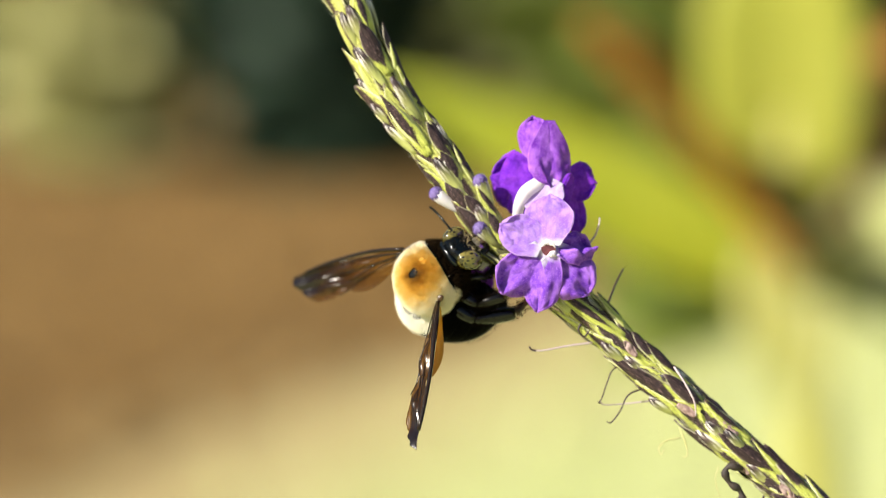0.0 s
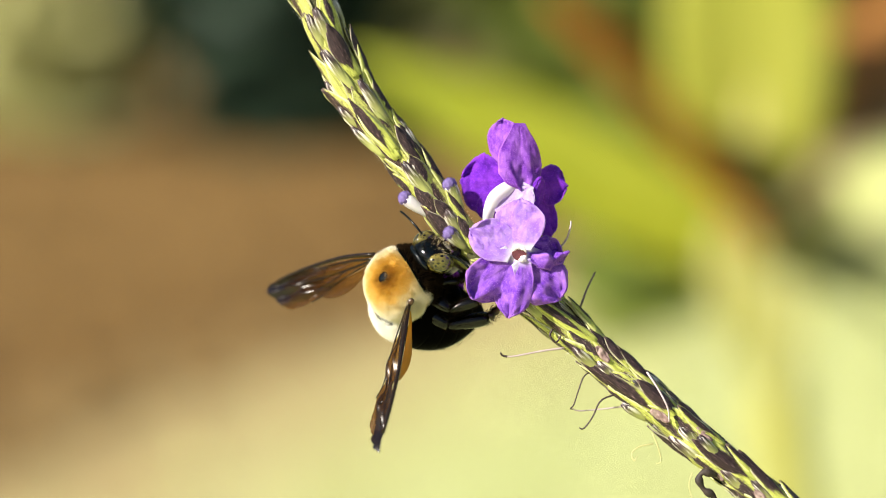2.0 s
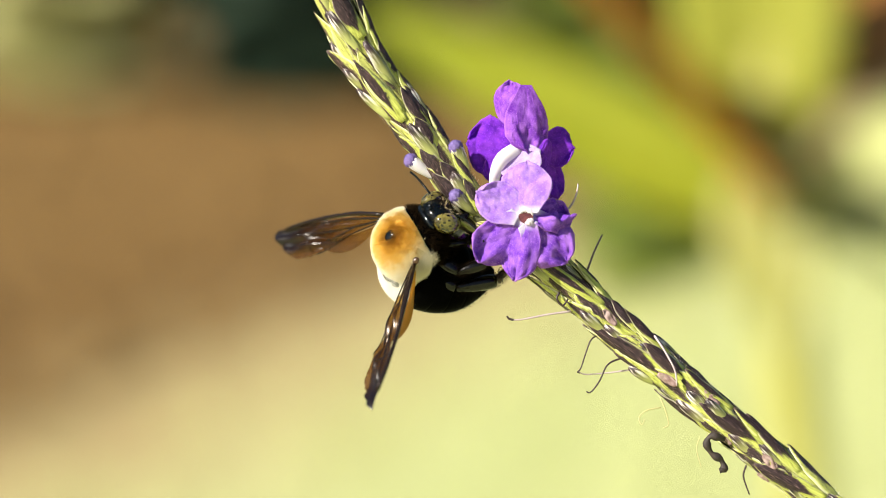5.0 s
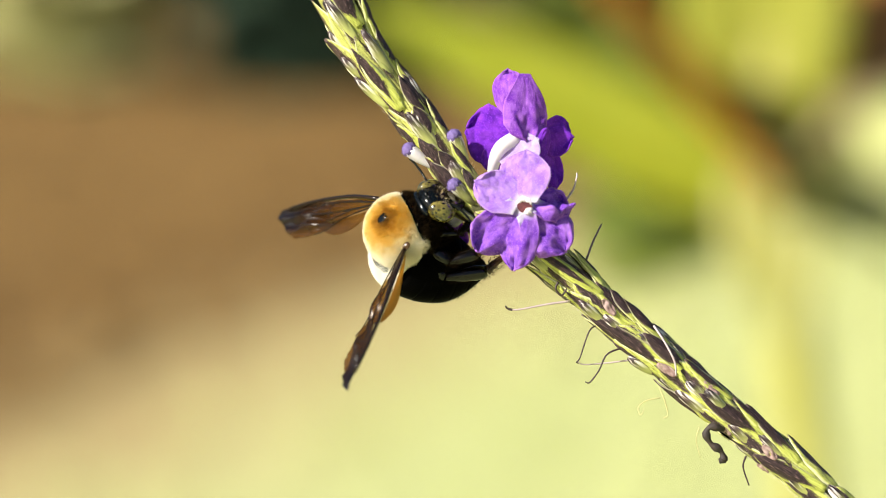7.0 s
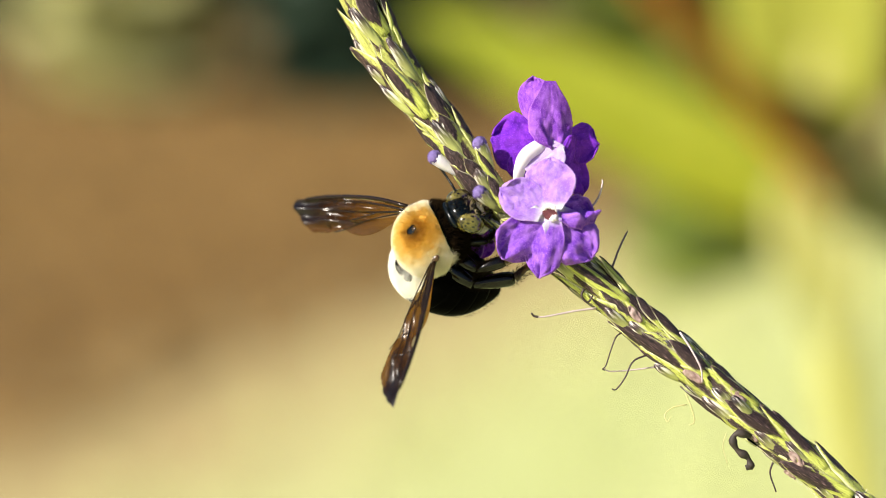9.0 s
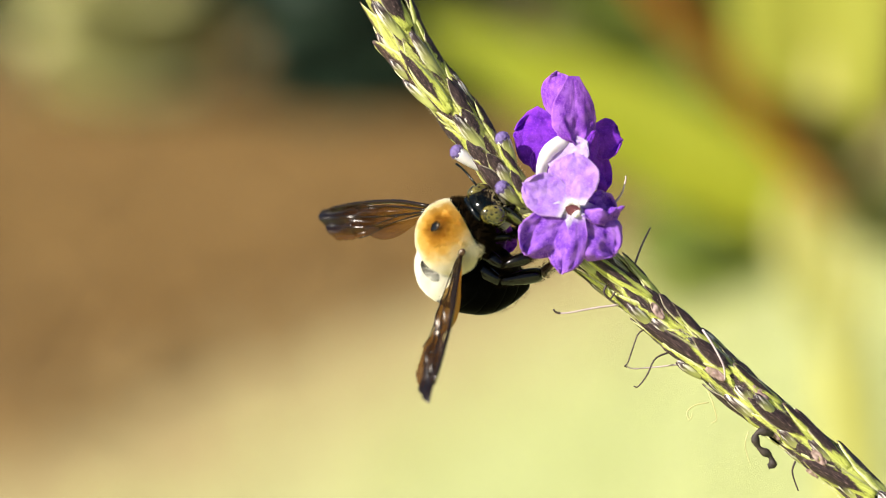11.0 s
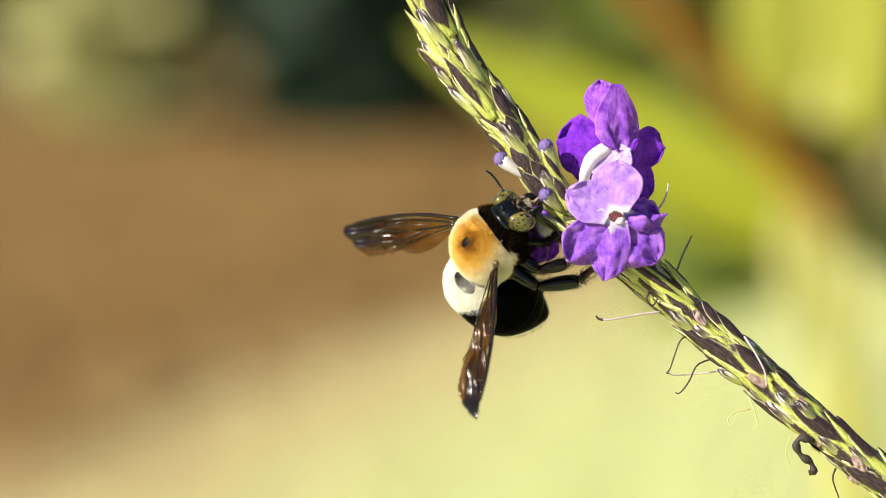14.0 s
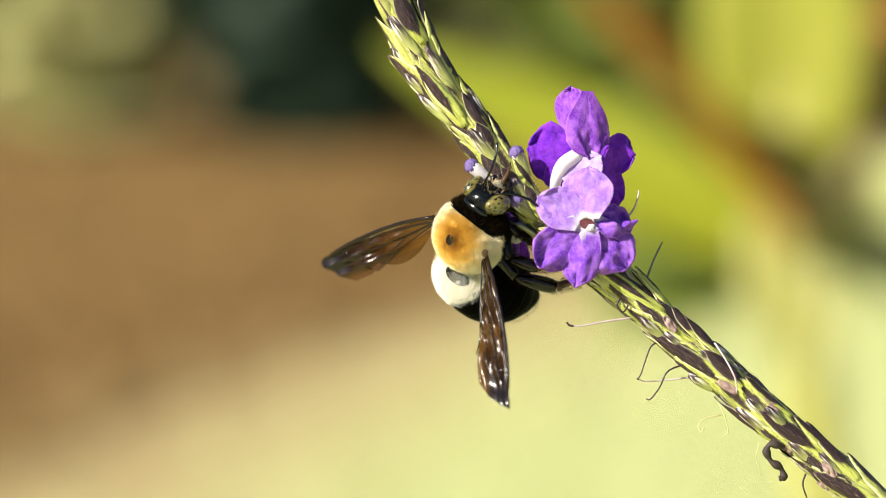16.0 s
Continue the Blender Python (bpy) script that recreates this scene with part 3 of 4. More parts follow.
# ---- fine hair ----
def hairs(bm, count, place, length, width, lean, rng, keep=None, tuft=0.0):
    """Fine tapered hairs; place(rng) gives a point and a normal."""
    for _ in range(count):
        p, n = place(rng)
        if keep and not keep(p):
            continue
        d = (n + lean + Vector((rng.gauss(0, 0.25), rng.gauss(0, 0.25), rng.gauss(0, 0.25))) + tuft * noise.noise_vector(p * 1.1)).normalized()
        a = d.cross(Vector((rng.gauss(0, 1), rng.gauss(0, 1), rng.gauss(0, 1)))).normalized() * width
        ln = length * rng.uniform(0.6, 1.2)
        m = p + d * ln * 0.55 + lean * 0.08 * ln
        e = p + d * ln + lean * 0.3 * ln
        v = [bm.verts.new(q) for q in (p - a, p + a, m + a * 0.7, m - a * 0.7, e)]
        bm.faces.new((v[0], v[1], v[2], v[3]))
        bm.faces.new((v[3], v[2], v[4]))


def shell(rx, ry, rz, centre=(0, 0, 0), where=None):
    c0 = Vector(centre)

    def place(rng):
        while True:
            v = Vector((rng.gauss(0, 1), rng.gauss(0, 1), rng.gauss(0, 1))).normalized()
            if where is None or where(v):
                n = Vector((v.x / rx, v.y / ry, v.z / rz)).normalized()
                return c0 + Vector((v.x * rx, v.y * ry, v.z * rz)), n
    return place


# ---- the flower spike ----
SPINE = [px(574, -262), px(634, -117), px(699, -2), px(742, 96), px(789, 172), px(850, 247), px(915, 336), px(990, 422),
         px(1092, 496), px(1150, 553), px(1204, 601), px(1258, 650), px(1315, 695), px(1370, 744), px(1422, 791), px(1482, 841), px(1548, 896), px(1656, 994), px(1778, 1102)]
LINE = curve_points(SPINE, 300)


def on_spike(s):
    """Centre and direction towards the tip at s, 0 at the tip end and 1 below."""
    i = max(1, min(len(LINE) - 2, round(s * (len(LINE) - 1))))
    return LINE[i], (LINE[i - 1] - LINE[i + 1]).normalized()


def on_surface(x, y, radius):
    """A point on the viewer's side of the spike, and the way out of it there."""
    q = px(x, y)
    near = min(LINE, key=lambda c: (c - q).length)
    off = q - near
    e = min(off.length, radius * 0.985)
    side = off.normalized() * e
    out = side + Vector((0, 0, math.sqrt(radius * radius - e * e)))
    return near + out, out.normalized()


def bract_mesh(length, width, seed, ragged):
    """Pointed scale along +Y that hugs the spike, keeled, its tip a little lifted."""
    rng = random.Random(seed)
    ph = rng.random() * 6
    lift = rng.uniform(-0.22, 0.02)

    def f(u, v):
        x = (v * 2 - 1)
        w = width * 0.5 * (0.62 + 0.5 * math.sin(u * 2.2)) * max(0.02, (1 - u ** 2.6)) ** 0.7
        xx = x * w
        z = 0.5 * math.sin(min(1, u * 1.3) * math.pi * 0.5) + lift * u ** 3 - 0.23 * xx * xx + 0.16 * math.exp(-(x * 4) ** 2) * (1 - u * 0.6)
        z += 0.12 * math.sin(u * 7 + ph) * x
        z += ragged * 0.30 * noise.noise((u * 5 + seed, x * 2, 0))
        return (xx, u * length * (1 + 0.02 * ragged * noise.noise((x * 3, seed, 1))), z)
    return sheet(14, 8, f, 0.12)


def calyx_mesh(length, radius, seed):
    """Narrow ribbed cup with a blunt toothed end."""
    rng = random.Random(seed)
    lean = 0.12 * rng.uniform(-1, 1)
    bm = bmesh.new()
    rings = []
    for i, (u, r) in enumerate(((0, 0.5), (0.15, 0.75), (0.35, 0.95), (0.55, 1.0), (0.72, 0.95), (0.86, 0.8), (0.95, 0.52), (1.0, 0.2))):
        ring = []
        for k in range(12):
            a = k / 12 * 6.283
            q = radius * r * (1.0 + (0.10 if k % 3 == 0 else -0.02))
            ring.append(bm.verts.new((q * math.cos(a) + lean * u * u, u * length + (0.25 if k % 3 == 0 and i > 5 else 0), q * 0.75 * math.sin(a) + 0.35 * u)))
        rings.append(ring)
    for q, w in zip(rings, rings[1:]):
        for k in range(12):
            bm.faces.new((q[k], w[k], w[(k + 1) % 12], q[(k + 1) % 12]))
    bm.faces.new(rings[0])
    bm.faces.new(rings[-1][::-1])
    return bm


def build_spike():
    spike = root("flower_spike", SUBJ, "green and purple flower spike of overlapping bracts, leaning", "flower spike")
    rng = random.Random(11)
    n = len(LINE)
    rad = [1.95 + 0.1 * math.sin(i * 0.7) for i in range(n)]
    part("rachis", sweep(bmesh.new(), LINE[::2], rad[::2], 14), RACHIS_GAP_SHADE, spike)
    # the stalk below, bending down to the ground
    low = LINE[-1]
    inv = SUBJ.inverted()
    foot = inv @ Vector((0.16, 0.45, -0.02)) / MM
    pts = curve_points([low, low + (low - LINE[-12]).normalized() * 40, foot + (inv.to_3x3() @ Vector((0, 0, 180))), foot], 40)
    part("stalk", sweep(bmesh.new(), pts, [1.8 + 0.02 * i for i in range(41)], 10), RACHIS, spike)
    fresh = [mesh_of("bract", bract_mesh(7.8 + 0.4 * k, 4.0 + 0.16 * k, k, 0.35), BRACT) for k in range(6)]
    old = [mesh_of("bract", bract_mesh(7.8 + 0.5 * k, 3.6 + 0.16 * k, 20 + k, 0.8), BRACT_OLD) for k in range(6)]
    dark = [mesh_of("bract", bract_mesh(6.0, 3.0 + 0.2 * k, 40 + k, 0.4), BRACT_DARK) for k in range(4)]
    cups = [mesh_of("calyx", calyx_mesh(4.2 + 0.3 * k, 0.66 + 0.05 * k, k), CALYX) for k in range(4)]
    count = 96
    for i in range(count):
        s = 0.02 + 0.96 * i / count
        p, d = on_spike(s)
        a = i * radians(137.5) + rng.uniform(-0.15, 0.15)
        side = d.cross(Vector((0, 0, 1))).normalized()
        out = side * math.cos(a) + side.cross(d) * math.sin(a)
        lower = s > 0.50
        purple = out.x > 0.15 and rng.random() < 0.8      # the far side is the more purple one
        kind = rng.choice(dark if purple else old if lower else fresh)
        ob = new("bract", kind)
        ob.parent = spike
        ob.matrix_basis = frame_to(p + out * 1.8, d + out * rng.uniform(0.0, 0.02) + d.cross(out) * rng.uniform(-0.06, 0.06), out) @ Matrix.Diagonal((rng.uniform(0.78, 1.02), rng.uniform(0.92, 1.2) * (1.4 if purple else 1.0), rng.uniform(0.8, 1.2), 1))
        if rng.random() < 0.55:
            cup = new("calyx", rng.choice(cups))
            cup.parent = spike
            cup.matrix_basis = frame_to(p + d * rng.uniform(3.6, 5.2) + out * (1.75 if lower else 1.95), d + out * (0.0 if lower else 0.03) + d.cross(out) * rng.uniform(-0.07, 0.07), out) @ Matrix.Diagonal((rng.uniform(0.7, 1.1), rng.uniform(0.8, 1.2), 1.0, 1))
    # scales with dark keels that lie outermost: foot and tip
    keels = [(822, 226, 746, 128), (748, 66, 700, -6), (872, 246, 820, 176), (800, 104, 752, 26), (716, 8, 690, -60), (912, 268, 868, 203), (930, 345, 890, 303), (860, 300, 818, 252), (900, 335, 858, 280),
             (1172, 552, 1058, 476), (1196, 536, 1128, 482), (1290, 640, 1215, 572), (1400, 738, 1322, 676), (1486, 810, 1408, 746), (780, 66, 735, -4), (832, 152, 795, 92), (892, 238, 850, 178), (1296, 688, 1164, 596), (1330, 692, 1252, 628), (1354, 786, 1276, 708), (1458, 806, 1352, 734), (1520, 846, 1432, 760), (1560, 900, 1450, 840), (1240, 600, 1190, 552),
             (752, 78, 702, 8), (790, 92, 752, 22), (816, 142, 782, 84), (850, 200, 816, 140), (868, 232, 826, 172), (906, 276, 866, 214), (815, 214, 752, 140), (880, 280, 846, 226), (952, 350, 908, 286), (926, 372, 880, 322), (840, 286, 806, 236), (958, 384, 930, 334)]
    for fx, fy, x, y in keels:
        a, out = on_surface(fx, fy, 2.25)
        b, out2 = on_surface(x, y, 2.42)
        d = b - a
        ob = new("bract", rng.choice(dark))
        ob.parent = spike
        ob.matrix_basis = frame_to(a, d, out + out2) @ Matrix.Diagonal((rng.uniform(0.62, 0.8), d.length * 1.12 / 6.0, 1.0, 1))
    # calyces that show their silvery ends between the scales
    ends = [(746, 104, 690, 36), (806, 160, 752, 90), (858, 208, 825, 147), (800, 222, 744, 168), (890, 304, 832, 234), (728, 146, 700, 84), (712, 26, 676, -40), (935, 360, 905, 318), (1180, 606, 1134, 562), (1262, 700, 1222, 660), (1396, 770, 1352, 722)]
    for fx, fy, x, y in ends:
        a, out = on_surface(fx, fy, 2.0)
        b, out2 = on_surface(x, y, 2.4)
        d = b - a
        cup = new("calyx", cups[0])
        cup.parent = spike
        cup.matrix_basis = frame_to(a, d, out + out2) @ Matrix.Diagonal((1.12, d.length / 4.2, 1.15, 1))
    # short silvery down
    bm = bmesh.new()

    def skin(r):
        k = r.randrange(6, n - 6)
        d = (LINE[k - 1] - LINE[k + 1]).normalized()
        side = d.cross(Vector((0, 0, 1))).normalized()
        t = r.random() * 6.283
        o = side * math.cos(t) + side.cross(d) * math.sin(t)
        return LINE[k] + o * r.uniform(2.15, 2.45), o
    hairs(bm, 9000, skin, 0.30, 0.016, Vector((-0.3, 0.4, 0)), rng)
    part("down", bm, DOWN, spike, "short silvery down", kind="stuff")
    # violet buds that push out of their calyces
    for (x, y, w), (tx, ty, tw) in (((884, 330, 1.2), (835, 295, 1.8)), ((936, 314, 1.2), (914, 272, 1.7)), ((948, 390, 2.0), (914, 358, 2.7))):
        o = px(x, y, w)
        d = px(tx, ty, tw) - o
        long = d.length
        tube = mesh_of("bud", sweep(bmesh.new(), [Vector((0, t * long, 0)) for t in (0, 0.3, 0.6, 0.85, 1.0)], [0.32, 0.56, 0.78, 0.88, 0.86], 12), TUBE if x < 900 else CALYX)
        bud = new("bud", tube)
        bud.parent = spike
        bud.matrix_basis = frame_to(o, d, (0, 0, 1))
        head = ball(0.92, 0.86, 0.88, 20, 14)
        for v in head.verts:
            v.co *= 1 + 0.18 * noise.noise(v.co * 3.2)
        part("bud_tip", head, BUD, bud, "fuzzy violet bud tip", m=at_mm(0, long + 0.05, 0))
        bm = bmesh.new()
        hairs(bm, 500, shell(0.92, 0.86, 0.88), 0.16, 0.025, Vector((0, 0.3, 0)), rng)
        part("bud_down", bm, BUD, bud, m=at_mm(0, long + 0.05, 0), kind="stuff")
    # dried styles that stick out of the spent calyces
    styles = [
        ([(1116, 563, 1), (1075, 568, 1.5), (1030, 576, 2), (1012, 577, 2)], 0.125, STYLE),
        ([(1014, 577, 2), (1006, 575, 2), (1002, 570, 2.2)], 0.133, STYLE_DARK),
        ([(1146, 492, -1), (1158, 460, -1), (1170, 436, -1.5), (1174, 428, -1.5)], 0.115, STYLE_MID),
        ([(1106, 390, 1), (1122, 368, 1), (1129, 345, 1), (1129, 337, 1)], 0.117, STYLE),
        ([(1162, 606, 1), (1150, 614, 1.5), (1140, 640, 1.6), (1132, 664, 1.5), (1126, 670, 1.5), (1130, 672, 1.2)], 0.086, STYLE_DARK),
        ([(1222, 668, 0), (1180, 673, 0), (1140, 675, 0.5), (1128, 668, 1)], 0.094, STYLE),
        ([(1208, 645, 1), (1180, 657, 1.4), (1166, 685, 1.4), (1150, 706, 1.2), (1142, 705, 1.2)], 0.101, STYLE_DARK),
        ([(1272, 715, 1), (1282, 740, 1.2), (1287, 764, 1.2), (1278, 770, 1.2)], 0.078, STYLE_THIN),
        ([(1275, 735, 0), (1250, 740, 0), (1236, 752, 0), (1240, 765, 0.2), (1246, 756, 0.3)], 0.078, STYLE_THIN),
        ([(1344, 786, 0), (1338, 810, 0), (1346, 842, 0)], 0.055, STYLE_THIN),
        ([(1262, 606, 2.4), (1280, 634, 3.0), (1297, 668, 3.2), (1300, 694, 3.1)], 0.125, STYLE),
        ([(1095, 528, 2.4), (1090, 540, 2.6), (1100, 552, 2.6), (1110, 540, 2.5)], 0.125, STYLE_DARK),
        ([(1425, 838, 0.6), (1420, 858, 0.6), (1430, 890, 0.8)], 0.109, STYLE_DARK),
    ]
    for pts, r, material in styles:
        line = curve_points([px(*p) for p in pts], 14)
        part("style", sweep(bmesh.new(), line, [r * (1.25 - 0.03 * i) for i in range(15)], 6), material, spike)
    curl = curve_points([px(1385, 790, 2.0), px(1362, 784, 2.4), px(1353, 796, 2.4), px(1362, 815, 2.2), px(1378, 826, 2.0), px(1384, 842, 1.9), px(1376, 846, 1.9)], 24)
    part("withered_flower", sweep(bmesh.new(), curl, [0.3 + 0.28 * math.sin(i * 0.55) ** 2 for i in range(25)], 8), WITHERED, spike, "dark curled withered flower")
    for x, y, dx, dy in ((1366, 780, 34, 16), (1452, 818, 24, 24), (1268, 672, 34, 22), (1346, 702, 30, 28), (1172, 560, 22, 28), (1446, 850, 20, 14)):
        a, out = on_surface(x, y, 2.35)
        b, _ = on_surface(x + dx, y + dy, 2.3)
        d = b - a

        def curl_scale(u, v, long=d.length, seed=x):
            w = 0.55 * math.sin(math.pi * (0.08 + 0.84 * u)) ** 0.7 * (v * 2 - 1)
            return (w, u * long, 0.25 - 0.35 * w * w + 0.3 * noise.noise((u * 4, v * 3, seed)))
        scale = part("papery_calyx", sheet(12, 8, curl_scale, 0.08), PAPERY, spike)
        scale.matrix_basis = frame_to(a, d, out)
    return spike


def petal_mesh(length, width, seed, dome, roll, ruffle, neck, full, material):
    """A rounded lobe along +Y; dome bends its sides back, roll its end, full says how far along it is broadest."""
    rng = random.Random(seed)
    ph, tw = rng.random() * 6, rng.uniform(-0.12, 0.12)

    def f(u, v):
        x = v * 2 - 1
        rise = neck + (1 - neck) * math.sin(min(1.0, u / full) * math.pi * 0.5) ** 1.2
        w = width * 0.5 * rise * math.sqrt(max(0.0, 1 - (max(0.0, u - full) / (1.004 - full)) ** 2.3))
        w *= 1 + 0.14 * u * noise.noise((u * 4.0, 4.0 if x > 0 else 9.0, seed * 1.9)) + 0.07 * u * noise.noise((u * 15.0, 1.0 if x > 0 else 6.0, seed * 4.1))
        y = u * length * (1 - 0.05 * x * x * u) + u ** 4 * (0.30 * noise.noise((x * 3.0, seed * 2.7, 5.0)) + 0.16 * noise.noise((x * 9.0, seed * 1.3, 2.0))) * min(1, width / 4)
        xx = x * w
        z = -dome * xx * xx / max(0.5, width * 0.5) * (0.3 + 0.7 * u) - roll * length * u ** 3
        z += ruffle * u * (0.7 * math.sin(x * 4.5 + ph + u * 2.0) + 2.2 * noise.noise((x * 1.6, u * 2.8, seed * 3.7)) + 1.3 * noise.noise((x * 4.0, u * 6.0, seed * 2.1)))
        z += tw * x * u * u * width * 0.4 - 0.20 * math.exp(-(x * 6) ** 2) * u * (1 - u) * 2
        z += u * (0.16 * noise.noise((x * 6.5, u * 11.0, seed * 5.3)) + 0.07 * noise.noise((x * 15.0, u * 24.0, seed * 7.1)))
        return (xx, y, z)
    return mesh_of("petal", sheet(32, 28, f, 0.13), material)


def add_petal(flower, foot, tip, normal, width, seed, dome=0.12, roll=0.05, ruffle=0.18, neck=0.3, full=0.62, material=None, label=""):
    """A petal of the flower from foot to tip, both in mm on the flower plane."""
    d = Vector(tip) - Vector(foot)
    ob = new("petal", petal_mesh(d.length, width, seed, dome, roll, ruffle, neck, full, material or PETAL))
    ob.parent = flower
    ob.matrix_basis = frame_to(foot, d, normal)
    return tagged(ob, label)


def build_front_flower():
    f = root("flower", SUBJ, "open violet flower with white throat facing out from the spike", "flower", "flowers on the spike")
    add_petal(f, px(1033, 388, 5.4), px(1036, 298, 5.6), (-0.40, 0.32, 1), 6.9, 1, 0.10, 0.06, 0.28, 0.52, 0.56, PETAL_LIGHT)
    add_petal(f, px(1026, 390, 5.2), px(951, 349, 5.2), (-0.40, 0.30, 1), 5.3, 2, 0.10, 0.05, 0.30, 0.62, 0.52, PETAL_LIGHT)
    add_petal(f, px(1028, 396, 5.0), px(950, 474, 4.0), (-0.02, -0.25, 1), 6.0, 3, 0.14, 0.06, 0.46, 0.55, 0.55)
    add_petal(f, px(1034, 399, 5.2), px(1014, 508, 4.6), (-0.30, -0.05, 1), 5.2, 4, 0.26, 0.06, 0.46, 0.62, 0.50)
    add_petal(f, px(1040, 398, 5.1), px(1108, 476, 4.2), (0.15, -0.02, 1), 6.5, 5, 0.14, 0.05, 0.52, 0.55, 0.55)
    add_petal(f, px(1042, 388, 5.0), px(1120, 396, 4.4), (0.2, 0.45, 1), 4.3, 6, 0.05, 0.0, 1.1, 0.60, 0.55, label="crumpled violet petal")
    bm = sweep(bmesh.new(), curve_points([px(1006, 428, 0.8), px(1020, 412, 2.5), px(1033, 396, 4.4), px(1036, 391, 5.5)], 10), [0.75, 0.75, 0.78, 0.8, 0.82, 0.82, 0.82, 0.82, 0.82, 0.85, 0.88], 14)
    bm.faces.ensure_lookup_table()
    bm.faces.remove(bm.faces[-1])
    part("corolla_tube", bm, TUBE, f, "white flower tube")
    bm = bmesh.new()
    bmesh.ops.create_circle(bm, cap_ends=True, segments=18, radius=0.92)
    for v in bm.verts:
        v.co.z += -0.1 * math.sin(v.co.x * 3)
    part("throat", bm, THROAT, f, "dark red throat", m=Matrix.Translation(px(1035, 394, 5.75) * MM))
    for lo, hi, thick in ((5, 170, 0.36), (262, 350, 0.42)):
        arc = [px(1035, 394, 5.7) + Vector((0.86 * math.cos(a), 0.82 * math.sin(a), 0.1 * math.sin(3 * a))) for a in (radians(lo + (hi - lo) * k / 12) for k in range(13))]
        part("throat_rim", sweep(bmesh.new(), arc, [0.04 + thick * math.sin(math.pi * k / 12) * (1 + 0.25 * math.sin(k * 2.1)) for k in range(13)], 8, 0.6), TUBE, f, "white throat rim")


def build_back_flower():
    f = root("flower", SUBJ, "violet flower seen from behind with arched white tube", "flower", "flowers on the spike")
    bm = sweep(bmesh.new(), curve_points([px(980, 342, 0.8), px(984, 316, 2.4), px(996, 292, 3.0), px(1024, 274, 2.4)], 12), [0.6, 0.64, 0.68, 0.72, 0.76, 0.80, 0.84, 0.87, 0.9, 0.92, 0.94, 0.94, 0.9], 16)
    part("corolla_tube", bm, TUBE, f, "arched white flower tube")
    add_petal(f, px(1016, 236, 0.6), px(1005, 157, 1.6), (-0.45, 0.30, 1), 5.0, 11, 0.36, 0.14, 0.22, 0.55, 0.55, PETAL_BACK)
    add_petal(f, px(1038, 163, 1.9), px(1044, 280, 3.8), (0.34, 0.10, 1), 6.1, 12, 0.30, 0.06, 0.28, 0.26, 0.62, PETAL_BACK)
    add_petal(f, px(1012, 276, 0.4), px(933, 262, -0.6), (0.45, -0.1, 1), 7.6, 13, 0.14, 0.06, 0.36, 0.40, 0.50, PETAL_DEEP)
    add_petal(f, px(1062, 268, 0.8), px(1124, 276, -0.4), (0.55, 0.0, 1), 5.2, 14, 0.2, 0.04, 0.25, 0.45, 0.55, PETAL_DEEP)
    add_petal(f, px(1066, 268, 0.6), px(1094, 364, -0.4), (0.55, -0.05, 1), 4.0, 15, 0.2, 0.04, 0.25, 0.45, 0.6, PETAL_DEEP)
    add_petal(f, px(995, 278, -0.4), px(978, 334, -1.0), (0.3, -0.2, 1), 3.6, 16, 0.1, 0.0, 0.2, 0.45, 0.6, PETAL_DEEP)
    add_petal(f, px(1066, 314, 2.4), px(1076, 258, 2.8), (0.6, -0.1, 1), 1.9, 18, 0.2, 0.0, 0.1, 0.4, 0.5, PETAL_DEEP)
    # the pale lower lip that covers the tube's mouth
    add_petal(f, px(996, 322, 3.3), px(1060, 276, 3.5), (-0.35, 0.25, 1), 5.0, 17, 0.12, 0.0, 0.06, 0.6, 0.5, PETAL_LIP)


def build_side_flower():
    f = root("flower", SUBJ, "violet flower with white tube that the bee feeds at", "flower", "flowers on the spike")
    bm = sweep(bmesh.new(), curve_points([px(992, 424, 0.8), px(962, 408, 0.8), px(930, 407, -0.8), px(910, 413, -2.0)], 10), [0.6, 0.6, 0.66, 0.72, 0.8, 0.88, 0.96, 1.05, 1.15, 1.3, 1.45], 12)
    part("corolla_tube", bm, TUBE, f, "white flower tube")
    c = px(914, 416, -2.4)
    for along, normal, length, width, seed, deep in (
            ((-0.5, 0.7, -0.3), (0.3, -0.2, 1), 3.4, 4.6, 21, 0), ((-0.6, -0.8, -0.1), (0.2, 0.2, 1), 5.2, 4.6, 22, 0), ((-0.15, -1.0, -0.15), (0.3, 0.2, 1), 4.4, 4.6, 23, 1),
            ((0.1, -0.6, -0.8), (1, 0.2, 0.3), 5.0, 4.6, 24, 1), ((-0.4, 0.4, -0.9), (1, 0, 0.4), 4.6, 4.6, 25, 1)):
        add_petal(f, c, c + Vector(along).normalized() * length, normal, width, seed, 0.1, 0.05, 0.25, material=PETAL_DEEP if deep else PETAL)


# ---- the bee, in millimetres: x to its head, y to its left, z to its back ----
BEE_LEGS = {}
ABDOMEN_JOINT = (-3.3, 0.0, -0.7)
WING_ROOT = (-0.1, 4.3, 1.9)
ANTENNA_ROOT = (6.6, 0.8, -0.3)


def wing_outline(x, lead):
    """Breadth of the forewing at x along its 21 mm, before or behind its axis."""
    u = x / 21.0
    if lead:
        return 0.45 + 0.55 * math.sin(min(1, u) * math.pi) ** 0.8
    if u < 0.74:
        k = u / 0.74
        return 0.4 + 3.3 * k * k * (3 - 2 * k)
    return -0.25 + 3.95 * max(0.0, 1 - ((u - 0.74) / 0.262) ** 1.7)


